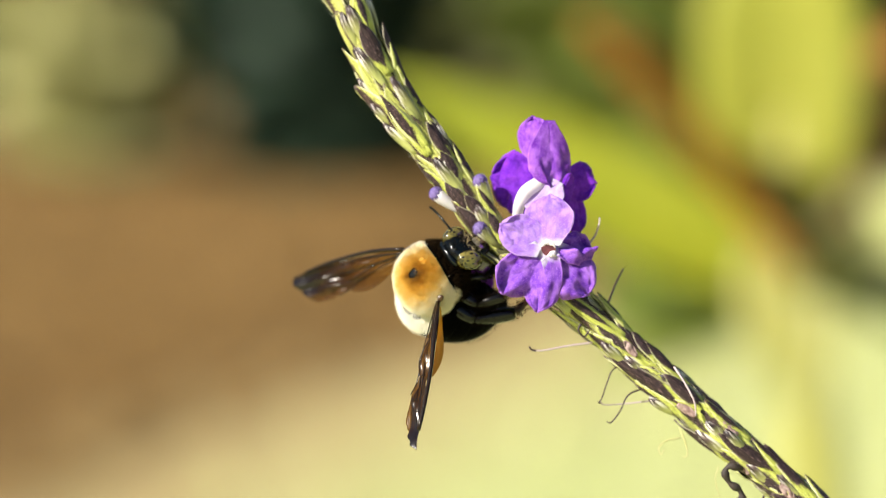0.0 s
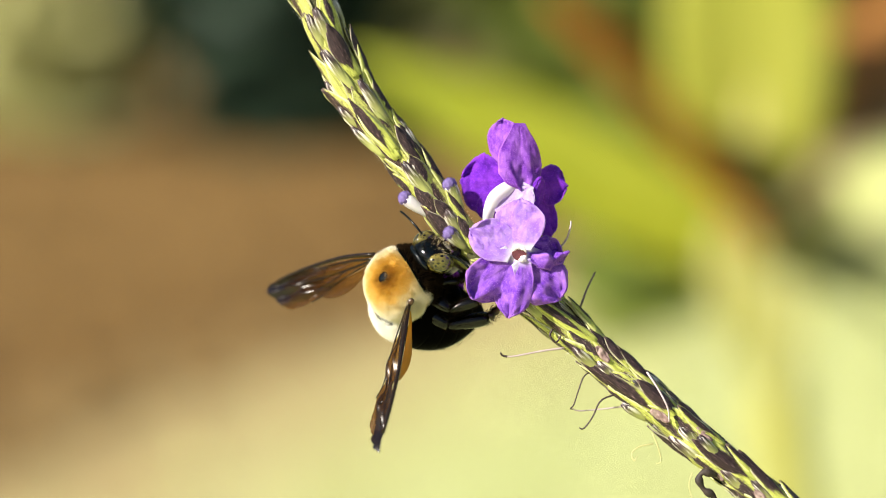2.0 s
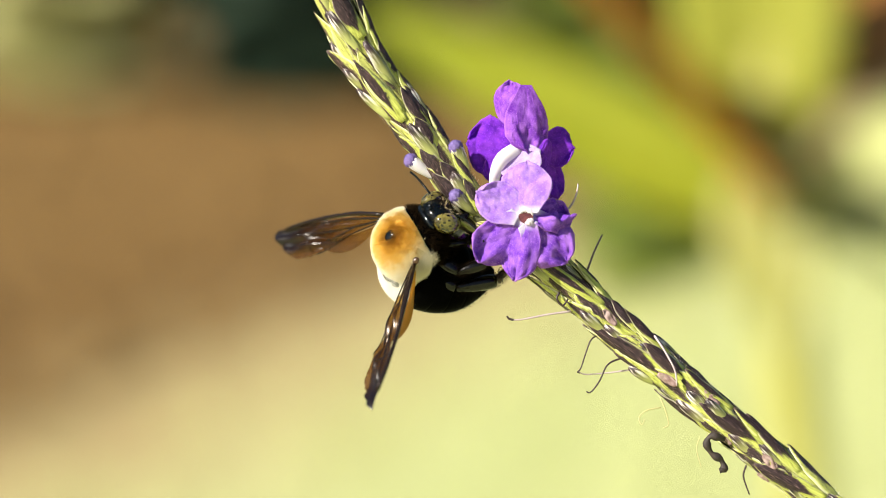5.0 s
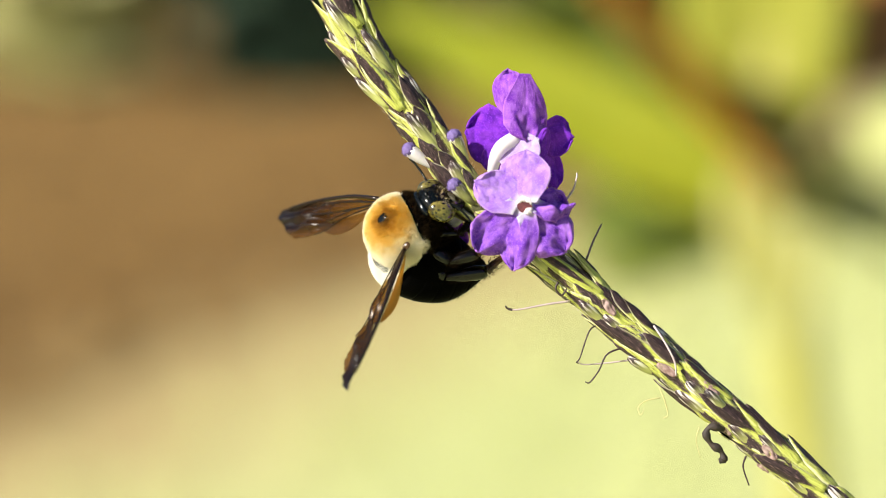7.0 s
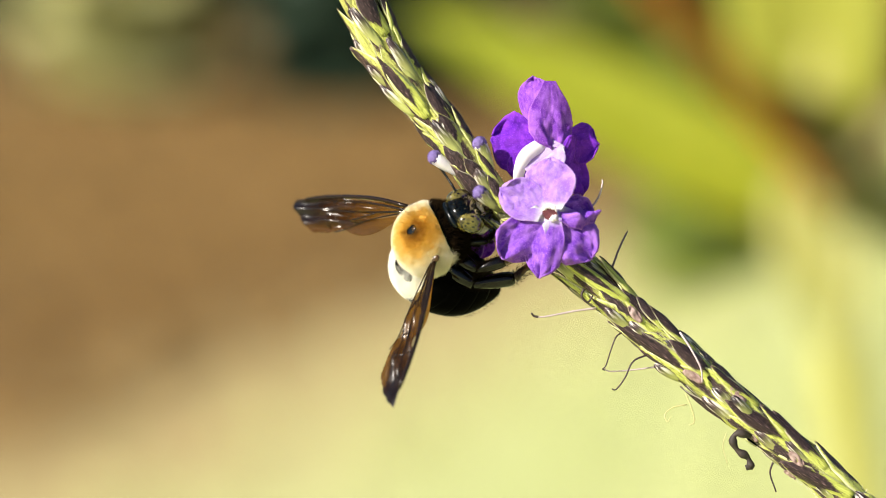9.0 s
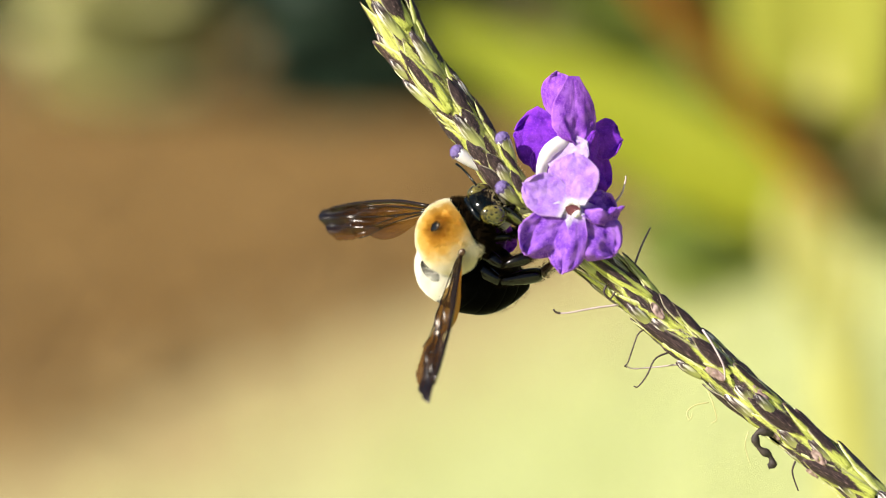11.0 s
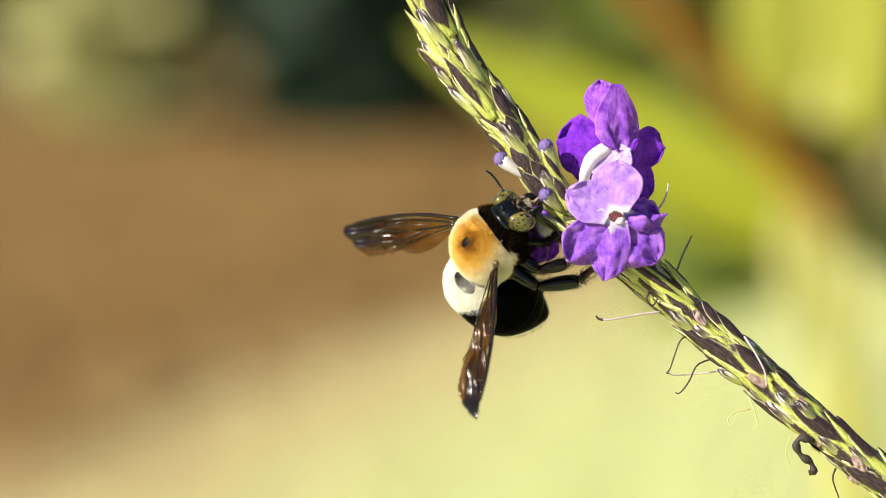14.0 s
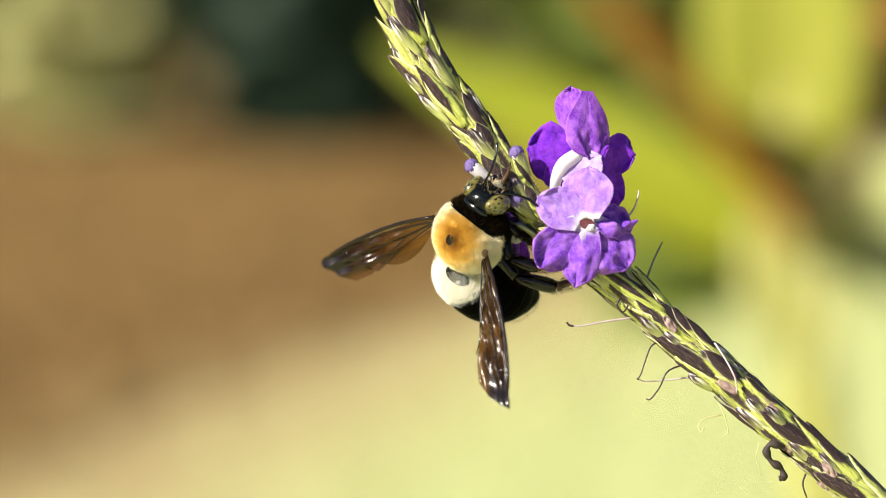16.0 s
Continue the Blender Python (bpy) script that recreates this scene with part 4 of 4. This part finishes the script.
def wing_relief(x, y):
    """Fine pleats along the wing and a slight sag."""
    pleat = 0.20 * math.sin(y * 3.9 + x * 0.22 + 1.6 * noise.noise((x * 0.2, y * 0.6, 3))) + 0.10 * noise.noise((x * 0.55, y * 1.6, 0))
    return pleat * min(1, x / 3) + 0.85 * min(1, x / 5) * noise.noise((x * 0.33, y * 0.5, 7)) - 0.0012 * x * x


def build_wing(bee, mirror):
    s = -1.0 if mirror else 1.0

    def fore(u, v):
        x = 21.0 * (1 - (1 - u) ** 1.15)
        lo, hi = -wing_outline(x, False), wing_outline(x, True)
        if u > 0.93:
            hi *= 1 - 0.9 * ((u - 0.93) / 0.07) ** 2
        lo *= 1 + (0.05 + 0.07 * (x > 13)) * noise.noise((x * 1.7, 3.0, 0))
        y = lo + (hi - lo) * v
        return (x, s * y, wing_relief(x, y))
    wing = part("wing_left" if mirror else "wing_right", sheet(56, 26, fore, 0.035), MEMBRANE, bee, "smoky brown translucent wing, slate towards the tip")

    near = 0.75 if mirror else 0.45

    def hind(u, v):
        x = 0.4 + (11.6 if mirror else 9.8) * u
        w = 0.2 + 2.1 * math.sin(min(1, u ** 1.2) * math.pi) ** 0.8
        y = -0.7 * near - 1.7 * near * math.sin(u * 1.7) - w * (1 - v) * (0.5 + 0.5 * near)
        return (x, s * y, -0.25 + 0.08 * math.sin(y * 2.5))
    part("hindwing", sheet(24, 8, hind, 0.03), MEMBRANE if mirror else MEMBRANE_AMBER, wing, "amber translucent hindwing", m=pose(0, 0, 0, 0 if mirror else 62, 0, 0))
    veins = [  # along the forewing: places in x, y
        ([(0, 0.5), (5, 1.2), (10, 1.35), (15, 1.1), (18.5, 0.6)], 0.24), ([(0, 0.0), (5, 0.5), (10, 0.75), (14, 0.7)], 0.14), ([(0, -0.14), (5, -0.49), (9.5, -0.63), (13, -0.56), (17, -0.42)], 0.12),
        ([(5, -0.49), (8, -1.54), (11, -1.82), (15, -1.89)], 0.10), ([(0, -0.28), (6, -1.54), (10, -2.80), (12, -3.43)], 0.10), ([(9.5, 0.8), (9.8, -0.56), (10.2, -1.75)], 0.08),
        ([(13, 0.7), (13.4, -0.63), (13.6, -1.82), (13.0, -3.08)], 0.08), ([(11.2, 0.8), (11.5, -0.63)], 0.08), ([(8.4, -1.61), (8.6, -2.38)], 0.08), ([(16, 0.9), (15.6, -0.49)], 0.07)]
    for pts, r in veins:
        line = curve_points([(x, s * y, 0.05 + wing_relief(x, y)) for x, y in pts], 12)
        part("vein", sweep(bmesh.new(), line, r * (1.15 if r > 0.1 else 0.85), 6, 0.9), VEIN, wing)
    return wing


def build_abdomen(bee):
    """Six overlapping rings along a spine that bends under."""
    core = bmesh.new()
    spine, rads = [], []
    p, ang = Vector((0, 0, 0)), radians(12)
    for i in range(27):
        u = i / 26
        spine.append(p.copy())
        rads.append(5.2 * math.sin(math.pi * min(1.0, 0.17 + u * 0.80)) ** 0.55 * (1 if u < 0.6 else 1 - 0.35 * ((u - 0.6) / 0.4) ** 2))
        ang -= radians(1.4)
        p = p + Vector((-math.cos(ang), 0, math.sin(ang))) * 0.52
    cap = ball(3.5, 4.4, 4.35, 24, 16)
    bmesh.ops.translate(cap, verts=cap.verts, vec=spine[5])
    sweep(core, spine[4:], [r * 0.96 for r in rads[4:]], 24, 0.84, up=Vector((0, 1, 0)))
    abdomen = part("abdomen", core, CHITIN_DULL, bee, "glossy black abdomen curled under")
    ring = part("first_ring", cap, FUR_CREAM, bee, "first ring with cream hair and a bare spot")
    for k in range(1, 6):
        a, b = k * 4 + 1, min(26, k * 4 + 6)
        bm = bmesh.new()
        rr = [r * (0.992 + 0.008 * math.sin(math.pi * i / (b - a))) for i, r in enumerate(rads[a:b + 1])]
        sweep(bm, spine[a:b + 1], rr, 28, 0.86, up=Vector((0, 1, 0)))
        part("tergite", bm, CHITIN_DULL, abdomen)
    rng = random.Random(5)

    def on(lo, hi):
        def place(r):
            i = r.uniform(lo, hi)
            k = min(25, int(i))
            c = spine[k].lerp(spine[k + 1], i - k)
            d = (spine[k + 1] - spine[k]).normalized()
            t = r.random() * 6.283
            y = Vector((0, 1, 0))
            z = y.cross(d).normalized()
            if z.z < 0:
                z = -z
            n = y * math.cos(t) + z * math.sin(t)
            return c + (y * math.cos(t) + z * 0.86 * math.sin(t)) * rads[k], n
        return place
    bm = bmesh.new()
    front = shell(3.5, 4.4, 4.35, spine[5], where=lambda v: v.x > -0.55 and v.z > -0.25 and -0.88 < v.y < 0.95)
    mark = Vector((3.6 * 0.95, -5.1 * 0.22, 4.5 * 0.22))
    across = Vector((-0.27, 0, 0.96))

    def hairy(q):
        d = q - spine[5] - mark
        return (d.y / 1.7) ** 2 + (d.dot(across) / 1.05) ** 2 + 0.5 * noise.noise(q * 2.5) > 1 or rng.random() < 0.22
    hairs(bm, 40000, front, 0.7, 0.022, Vector((-0.2, 0, 0.5)), rng, keep=hairy, tuft=0.8)
    bare = ball(1.8, 1.15, 0.16, 20, 10)
    part("bare_patch", bare, CHITIN, ring, "small bare glossy black patch", m=frame_to(spine[5] + mark * 1.0, across, mark))
    part("pale_hair", bm, FUR_CREAM, ring, "cream hair on the first ring", kind="stuff")
    bm = bmesh.new()
    hairs(bm, 2200, on(7, 26), 0.24, 0.018, Vector((-0.5, 0, 0)), rng)
    part("black_hair", bm, FUR_BLACK, abdomen, kind="stuff")
    return abdomen, ring


def leg_parts(bee, name, hip, knee, ankle, foot, thick):
    """Femur with tibia and tarsus under it; the leg turns at the hip."""
    hip, knee, ankle, foot = (Vector(q) for q in (hip, knee, ankle, foot))
    o = Vector((0, 0, 0))
    k, a, f = knee - hip, ankle - hip, foot - hip
    leg = part(name, sweep(bmesh.new(), curve_points([o, k * 0.5 + Vector((0, 0, 0.2)), k], 8), [thick * r for r in (1.9, 1.7, 1.4, 1.15, 1.05, 1, 0.9, 0.75, 0.6)], 10), LEG, bee, "glossy black leg", m=Matrix.Translation(hip * MM))
    part("tibia", sweep(bmesh.new(), curve_points([k, k.lerp(a, 0.5), a], 8), [thick * r for r in (0.5, 0.62, 0.75, 0.85, 0.92, 0.95, 0.95, 0.9, 0.7)], 10), LEG, leg)
    part("tarsus", sweep(bmesh.new(), curve_points([a, a.lerp(f, 0.4) + Vector((0, 0, 0.15)), f], 10), [thick * 0.62 * (1 - 0.06 * i) * (1 + 0.12 * math.sin(i * 2.4)) for i in range(11)], 8), CHITIN_BROWN, leg)
    rng = random.Random(int(thick * 100))

    def place(r):
        t = r.random()
        n = Vector((r.gauss(0, 1), r.gauss(0, 1), r.gauss(0, 1))).normalized()
        w = r.random()
        return (k.lerp(a, t) if w < 0.5 else k * (0.4 + 0.6 * t) if w < 0.8 else a.lerp(f, t * 0.6)) + n * thick * 0.75, n
    bm = bmesh.new()
    hairs(bm, 2400, place, 0.6, 0.016, (f - k).normalized() * 0.6, rng)
    part("leg_hair", bm, FUR_DARK, leg, kind="stuff")
    BEE_LEGS[name] = (leg, hip, k, f)
    return leg


def build_bee():
    bee = root("carpenter_bee", SUBJ, "carpenter bee with amber furry thorax clinging to the flowers", "bee")
    part("thorax", ball(4.3, 4.55, 4.05, 32, 20), FUR_AMBER, bee)
    part("sternum", ball(4.2, 4.4, 3.9, 28, 18), CHITIN_DULL, bee, "black underside", m=at_mm(0.72, 0, -0.55))
    part("bare_spot", ball(0.8, 0.66, 0.16, 16, 8), CHITIN, bee, "bare shiny black spot", m=at_mm(0.5, 0, 4.06))
    rng = random.Random(2)
    bm = bmesh.new()
    dot = Vector((0.5, 0, 3.9))
    hairs(bm, 60000, shell(4.3, 4.55, 4.05, where=lambda v: v.z > -0.30 + 0.4 * max(0.0, v.x + 0.2) and 0.8 * v.x - 0.5 * v.z < 0.36), 0.62, 0.018, Vector((-0.5, 0, 0.05)), rng, keep=lambda q: (q - dot).length > 0.66 + 0.35 * noise.noise(q * 2), tuft=0.9)
    part("thorax_hair", bm, FUR_AMBER, bee, "dense amber hair, cream at the edges", kind="stuff")
    bm = bmesh.new()
    for sy in (-1, 1):
        hairs(bm, 900, shell(1.05, 0.65, 1.0, (1.2, 3.8 * sy, 0.1 if sy < 0 else -1.4)), 0.7, 0.02, Vector((0.2, 0.3 * sy, -0.2)), rng)
    part("side_tuft", bm, FUR_PALE, bee, "cream tufts under the wing roots", kind="stuff")
    bm = bmesh.new()
    hairs(bm, 7000, shell(4.2, 4.4, 3.9, (0.72, 0, -0.55), where=lambda v: 0.8 * v.x - 0.5 * v.z > 0.22), 0.6, 0.025, Vector((0.2, 0, -0.1)), rng)
    for sy in (-1, 1):
        hairs(bm, 1200, shell(1.9, 1.6, 1.8, (2.4, 1.9 * sy, -3.0)), 0.7, 0.022, Vector((0.3, 0.2 * sy, -0.3)), rng)
    part("dark_hair", bm, FUR_DARK, bee, "black-brown hair of the breast", kind="stuff")
    part("pronotum", ball(0.7, 2.1, 0.9, 20, 12), CHITIN, bee, "glossy black collar", m=at_mm(4.6, 0, 0.8, 0, 25, 0))
    for sy in (-1, 1):
        part("tegula", ball(0.65, 0.45, 0.32, 14, 10), CHITIN_BROWN, bee, "brown wing base", m=at_mm(0.6, 4.2 * sy, 2.0, -25 * sy, 0, 0))
    # head
    head = part("head", ball(1.7, 2.9, 2.5, 28, 18), CHITIN, bee, "black head", m=at_mm(5.7, 0, -1.0, 0, -8, 0))
    for sy in (-1, 1):
        part("eye", ball(1.4, 1.08, 1.85, 24, 16), EYE, head, "olive spotted compound eye", m=at_mm(0.35, 2.1 * sy, 0.45, 14 * sy, 0, -12 * sy))
        part("mandible", sweep(bmesh.new(), curve_points([(0.9, 1.3 * sy, -2.0), (1.5, 1.2 * sy, -2.6), (1.7, 0.3 * sy, -3.0)], 6), [0.5, 0.5, 0.45, 0.4, 0.32, 0.25, 0.12], 8), LEG, head)
    for y, z in ((0, 2.35), (0.45, 2.2), (-0.45, 2.2)):
        part("ocellus", ball(0.22, 0.22, 0.2, 10, 8), CHITIN, head, m=at_mm(0.75, y, z))
    def taper(c):
        c.y *= 0.72 - 0.4 * c.z
    plate = ball(0.30, 0.95, 0.75, 18, 12, squash=taper)
    part("clypeus", plate, CLYPEUS, head, "ivory face plate", m=at_mm(1.42, 0, -1.15))
    bm = bmesh.new()
    hairs(bm, 2600, shell(1.75, 2.1, 2.5, (-0.15, 0, 0), where=lambda v: abs(v.y) < 0.8), 0.5, 0.022, Vector((0.3, 0, 0.1)), rng)
    part("head_hair", bm, FUR_DARK, head, kind="stuff")
    bm = bmesh.new()
    hairs(bm, 130, shell(1.2, 1.6, 1.8, (0.7, 0, -0.4), where=lambda v: v.x > 0.3), 0.42, 0.035, Vector((0.4, 0, -0.2)), rng)
    part("face_hair", bm, FUR_TAN, head, "pale hair on the face", kind="stuff")
    part("tongue", sweep(bmesh.new(), curve_points([(1.2, 0, -2.4), (2.4, 0, -3.0), (4.2, 0.1, -3.2)], 8), [0.35, 0.33, 0.3, 0.27, 0.24, 0.2, 0.16, 0.12, 0.06], 8), CHITIN_BROWN, head)
    antennae = []
    for sy in (1, -1):
        pts = curve_points([(0, 0, 0), (1.1, 0.1 * sy, 0.25), (2.1, 0.15 * sy, 0.3), (3.4, 0.55 * sy, 0.1), (4.7, 1.25 * sy, -0.25), (5.7, 2.2 * sy, -0.7)], 22)
        a = part("antenna_left" if sy > 0 else "antenna_right", sweep(bmesh.new(), pts, [0.11 + 0.03 * (i > 5) + 0.02 * (i % 2) for i in range(23)], 7), CHITIN, bee, "jointed black antenna", m=at_mm(ANTENNA_ROOT[0], ANTENNA_ROOT[1] * sy, ANTENNA_ROOT[2]))
        antennae.append(a)
    for sy, tag in ((1, "left"), (-1, "right")):
        leg_parts(bee, "front_leg_" + tag, (2.6, 1.9 * sy, -2.9), (5.2, 3.4 * sy, -3.4), (7.4, 2.6 * sy, -5.0), (9.6, 1.6 * sy, -5.4), 0.46)
        leg_parts(bee, "middle_leg_" + tag, (0.6, 2.3 * sy, -3.3), (2.6, 4.7 * sy, -5.0), (5.4, 4.0 * sy, -7.2), (8.6, 2.6 * sy, -8.0), 0.86)
        leg_parts(bee, "hind_leg_" + tag, (-1.6, 2.2 * sy, -3.0), (-0.4, 5.2 * sy, -6.4), (3.2, 5.4 * sy, -10.2), (7.6, 3.6 * sy, -12.4), 1.05)
    left = build_wing(bee, True)
    right = build_wing(bee, False)
    abdomen, ring = build_abdomen(bee)
    return bee, left, right, abdomen, ring, antennae


build_ground()
build_grass()
build_leafy_plant()
# the first shrub's shade comes from its leaf colour
build_shrub("shaded_shrub", "dark green shrub beyond the mulch, its shade put into the leaf colour", -0.22, 5.0, 1.4, 0.25, LEAF_INNER_SHADE, 4, 3000, 0.07)
build_shrub("leafy_shrub", "grey-green leafy shrub beside the dark one", -0.60, 5.15, 1.2, 0.22, LEAF_GREY, 7, 2600, 0.06)
build_shrub("olive_shrub", "olive green shrub behind the broad-leaved plant", 0.33, 4.9, 1.2, 0.30, LEAF_OLIVE, 9, 3600, 0.06)
build_hedge()
build_spike()
build_front_flower()
build_back_flower()
build_side_flower()
BEE, WING_L, WING_R, ABDOMEN, FIRST_RING, ANTENNAE = build_bee()


# ---- what moves ----
def motions():
    bee_rows = [  # seconds, x y z in mm on the flower plane, turns in degrees
        (0.0, 2.81, -0.44, 1.00, -29.1, -24.0, 46.3),
        (0.5, 2.85, -0.67, 1.00, -30.4, -22.2, 46.2),
        (1.0, 2.75, -0.80, 1.00, -32.0, -23.4, 46.0),
        (1.5, 3.23, -0.73, 1.00, -31.4, -25.9, 46.9),
        (2.0, 3.06, -0.40, 1.00, -33.9, -22.9, 48.5),
        (2.5, 3.14, -0.23, 1.00, -33.8, -22.0, 48.9),
        (3.0, 3.08, -0.11, 1.00, -36.2, -20.5, 48.5),
        (3.5, 3.13, -0.37, 1.00, -36.6, -19.2, 47.8),
        (4.0, 3.25, -0.08, 1.00, -37.7, -22.9, 48.0),
        (6.5, 3.13, -0.18, 1.00, -42.0, -19.2, 49.4),
        (7.0, 2.53, 0.34, 1.00, -41.3, -20.0, 44.4),
        (7.5, 2.88, 0.06, 1.00, -40.6, -20.9, 43.7),
        (8.0, 3.76, -0.27, 1.00, -25.7, -21.7, 49.3),
        (8.5, 2.73, 0.38, 1.00, -30.8, -22.3, 43.2),
        (9.0, 2.84, 0.19, 1.00, -34.4, -23.3, 41.3),
        (11.5, 3.11, -0.10, 1.00, -37.6, -19.2, 48.4),
        (12.0, 3.06, 0.20, 1.00, -38.2, -21.8, 47.4),
        (12.5, 2.78, 0.35, 1.00, -37.0, -23.1, 42.9),
        (13.0, 2.94, 0.10, 1.00, -36.3, -24.3, 43.8),
        (13.5, 3.29, -0.09, 1.00, -33.9, -24.4, 46.5),
        (14.0, 1.89, -0.41, 1.00, -36.6, -28.6, 56.5),
        (14.5, 0.98, -3.59, 1.00, -39.9, -52.9, 67.6),
        (15.0, 0.11, -0.24, 1.00, -43.9, -46.7, 71.5),
        (15.5, 2.36, 0.84, 1.00, -34.7, -39.0, 66.4),
        (16.0, 3.41, 1.78, 1.00, -32.9, -33.5, 71.2),
    ]
    left_rows = [  # seconds, turns of the wing in the bee's space
        (0.0, 0.0, 5.2, 148.3),
        (0.5, 0.0, 7.1, 147.4),
        (1.0, 0.0, 8.0, 147.9),
        (1.5, -0.0, 4.3, 148.7),
        (2.0, -0.0, 5.2, 146.6),
        (2.5, 0.0, 5.9, 145.2),
        (3.0, 0.0, 5.7, 144.9),
        (3.5, 0.0, 7.1, 144.2),
        (4.0, 0.0, 3.8, 142.7),
        (6.5, -0.0, 2.5, 138.6),
        (7.0, 0.0, 7.3, 138.6),
        (7.5, 0.0, 0.5, 137.9),
        (8.0, -0.0, 1.1, 138.0),
        (8.5, 0.0, 2.2, 136.2),
        (9.0, 0.0, 2.1, 138.2),
        (11.5, 0.0, 4.9, 134.1),
        (12.0, 0.0, 4.5, 134.4),
        (12.5, 0.0, 6.2, 134.3),
        (13.0, 0.0, 6.7, 134.3),
        (13.5, 0.0, 3.1, 132.8),
        (14.0, -0.0, -3.1, 135.2),
        (14.5, 0.0, -5.1, 135.9),
        (15.0, 0.0, -2.7, 139.1),
        (15.5, -0.0, -6.9, 137.1),
        (16.0, 0.0, -6.8, 139.4),
    ]
    right_rows = [
        (0.0, 26.5, -24.2, -120.6),
        (0.5, 27.0, -23.0, -121.5),
        (1.0, 25.0, -22.5, -121.6),
        (1.5, 23.0, -23.9, -117.4),
        (2.0, 22.5, -24.4, -122.7),
        (2.5, 22.0, -25.1, -125.5),
        (3.0, 20.5, -23.3, -125.8),
        (3.5, 21.0, -21.5, -125.7),
        (4.0, 17.0, -23.0, -124.1),
        (6.5, 19.0, -21.1, -128.7),
        (7.0, 20.5, -20.8, -128.0),
        (7.5, 12.0, -19.7, -123.6),
        (8.0, 3.5, -30.9, -120.0),
        (8.5, 11.5, -24.9, -119.6),
        (9.0, 9.0, -22.7, -119.2),
        (11.5, 15.0, -20.4, -123.7),
        (12.0, 17.0, -22.0, -122.5),
        (12.5, 22.5, -22.1, -121.7),
        (13.0, 20.0, -23.4, -120.0),
        (13.5, 17.0, -25.9, -121.4),
        (14.0, -1.0, -26.0, -119.5),
        (14.5, -14.5, -28.0, -90.0),
        (15.0, -9.0, -28.9, -104.0),
        (15.5, -5.5, -28.4, -111.9),
        (16.0, -11.5, -29.3, -116.3),
    ]
    poses = [(r[0], SUBJ @ at_mm(*r[1:])) for r in bee_rows]
    walk(BEE, poses)
    rx, ry, rz = WING_ROOT
    walk(WING_L, [(r[0], at_mm(rx, ry, rz, *r[1:])) for r in left_rows])
    walk(WING_R, [(r[0], at_mm(rx, -ry, rz, *r[1:])) for r in right_rows])
    curl = [  # seconds, bend under, swing to its right, mm drawn back
        (0.0, 100, 18, 0), (4.0, 103, 18, 0), (7.0, 106, 18, 0), (7.5, 98, 18, 0.2), (8.0, 70, 22, 1.2), (8.5, 74, 22, 0.9), (9.0, 94, 18, 0.5), (11.5, 98, 18, 0.5), (13.0, 104, 18, 0.2),
        (13.5, 92, 18, 0.5), (14.0, 70, 22, 1.2), (14.5, 92, 24, 0), (15.0, 82, 26, 0.6), (15.5, 68, 26, 1.2), (16.0, 60, 28, 1.4)]
    jx, jy, jz = ABDOMEN_JOINT
    walk(ABDOMEN, [(t, at_mm(jx - b, jy, jz + 0.3 * b, -w, 0, 0) @ pose(0, 0, 0, 0, -a, 0)) for t, a, w, b in curl])
    walk(FIRST_RING, [(t, at_mm(jx - b, jy, jz + 0.3 * b, -0.15 * w, 0, 0) @ pose(0, 0, 0, 0, -a, 0)) for t, a, w, b in curl])
    # feelers: the way each one points in the bee's space
    ways = [(0.0, (0.2, 0.86, 0.4)), (13.5, (0.2, 0.86, 0.4)), (14.0, (0.3, 0.9, 0.1)), (14.5, (0.53, 0.82, -0.24)), (15.0, (0.6, 0.1, -0.75)), (15.5, (0.75, 0.0, -0.6)), (16.0, (0.91, -0.14, -0.23))]
    ax, ay, az = ANTENNA_ROOT
    ahead = Vector((1, 0, 0))
    walk(ANTENNAE[0], [(t, at_mm(ax, ay, az) @ ahead.rotation_difference(Vector(w)).to_matrix().to_4x4()) for t, w in ways])
    still = at_mm(ax, -ay, az) @ ahead.rotation_difference(Vector((0.4, -0.6, -0.69))).to_matrix().to_4x4()
    ANTENNAE[1].matrix_basis = still
    # feet hold on to the spike and the flowers
    holds = {"front_leg_right": px(950, 402, 0.5), "middle_leg_right": px(962, 452, 2.0), "hind_leg_right": px(985, 470, -1.0),
             "front_leg_left": px(935, 372, 0.0), "middle_leg_left": px(955, 400, -4.0), "hind_leg_left": px(975, 445, -6.0)}
    for name, (leg, hip, knee, rest) in BEE_LEGS.items():
        rows = []
        for t, m in poses:
            hold = holds[name]
            if name == "hind_leg_right" and abs(t - 1.0) < 0.2:
                hold = px(935, 702, -1.0)
            way = (m.inverted() @ (SUBJ @ (hold * MM))) / MM - hip
            turn = rest.rotation_difference(way).to_matrix()
            if name.endswith("right"):      # the knees hang down
                axis = way.normalized()
                down = m.to_3x3().inverted() @ (SUBJ.to_3x3() @ Vector((0.1, -1.0, 0.35)))
                have, want = turn @ knee, down - axis * down.dot(axis)
                have -= axis * have.dot(axis)
                angle = math.atan2(axis.dot(have.cross(want)), have.dot(want))
                turn = Matrix.Rotation(angle, 3, axis) @ turn
            rows.append((t, Matrix.Translation(hip * MM) @ turn.to_4x4()))
        walk(leg, rows)


motions()
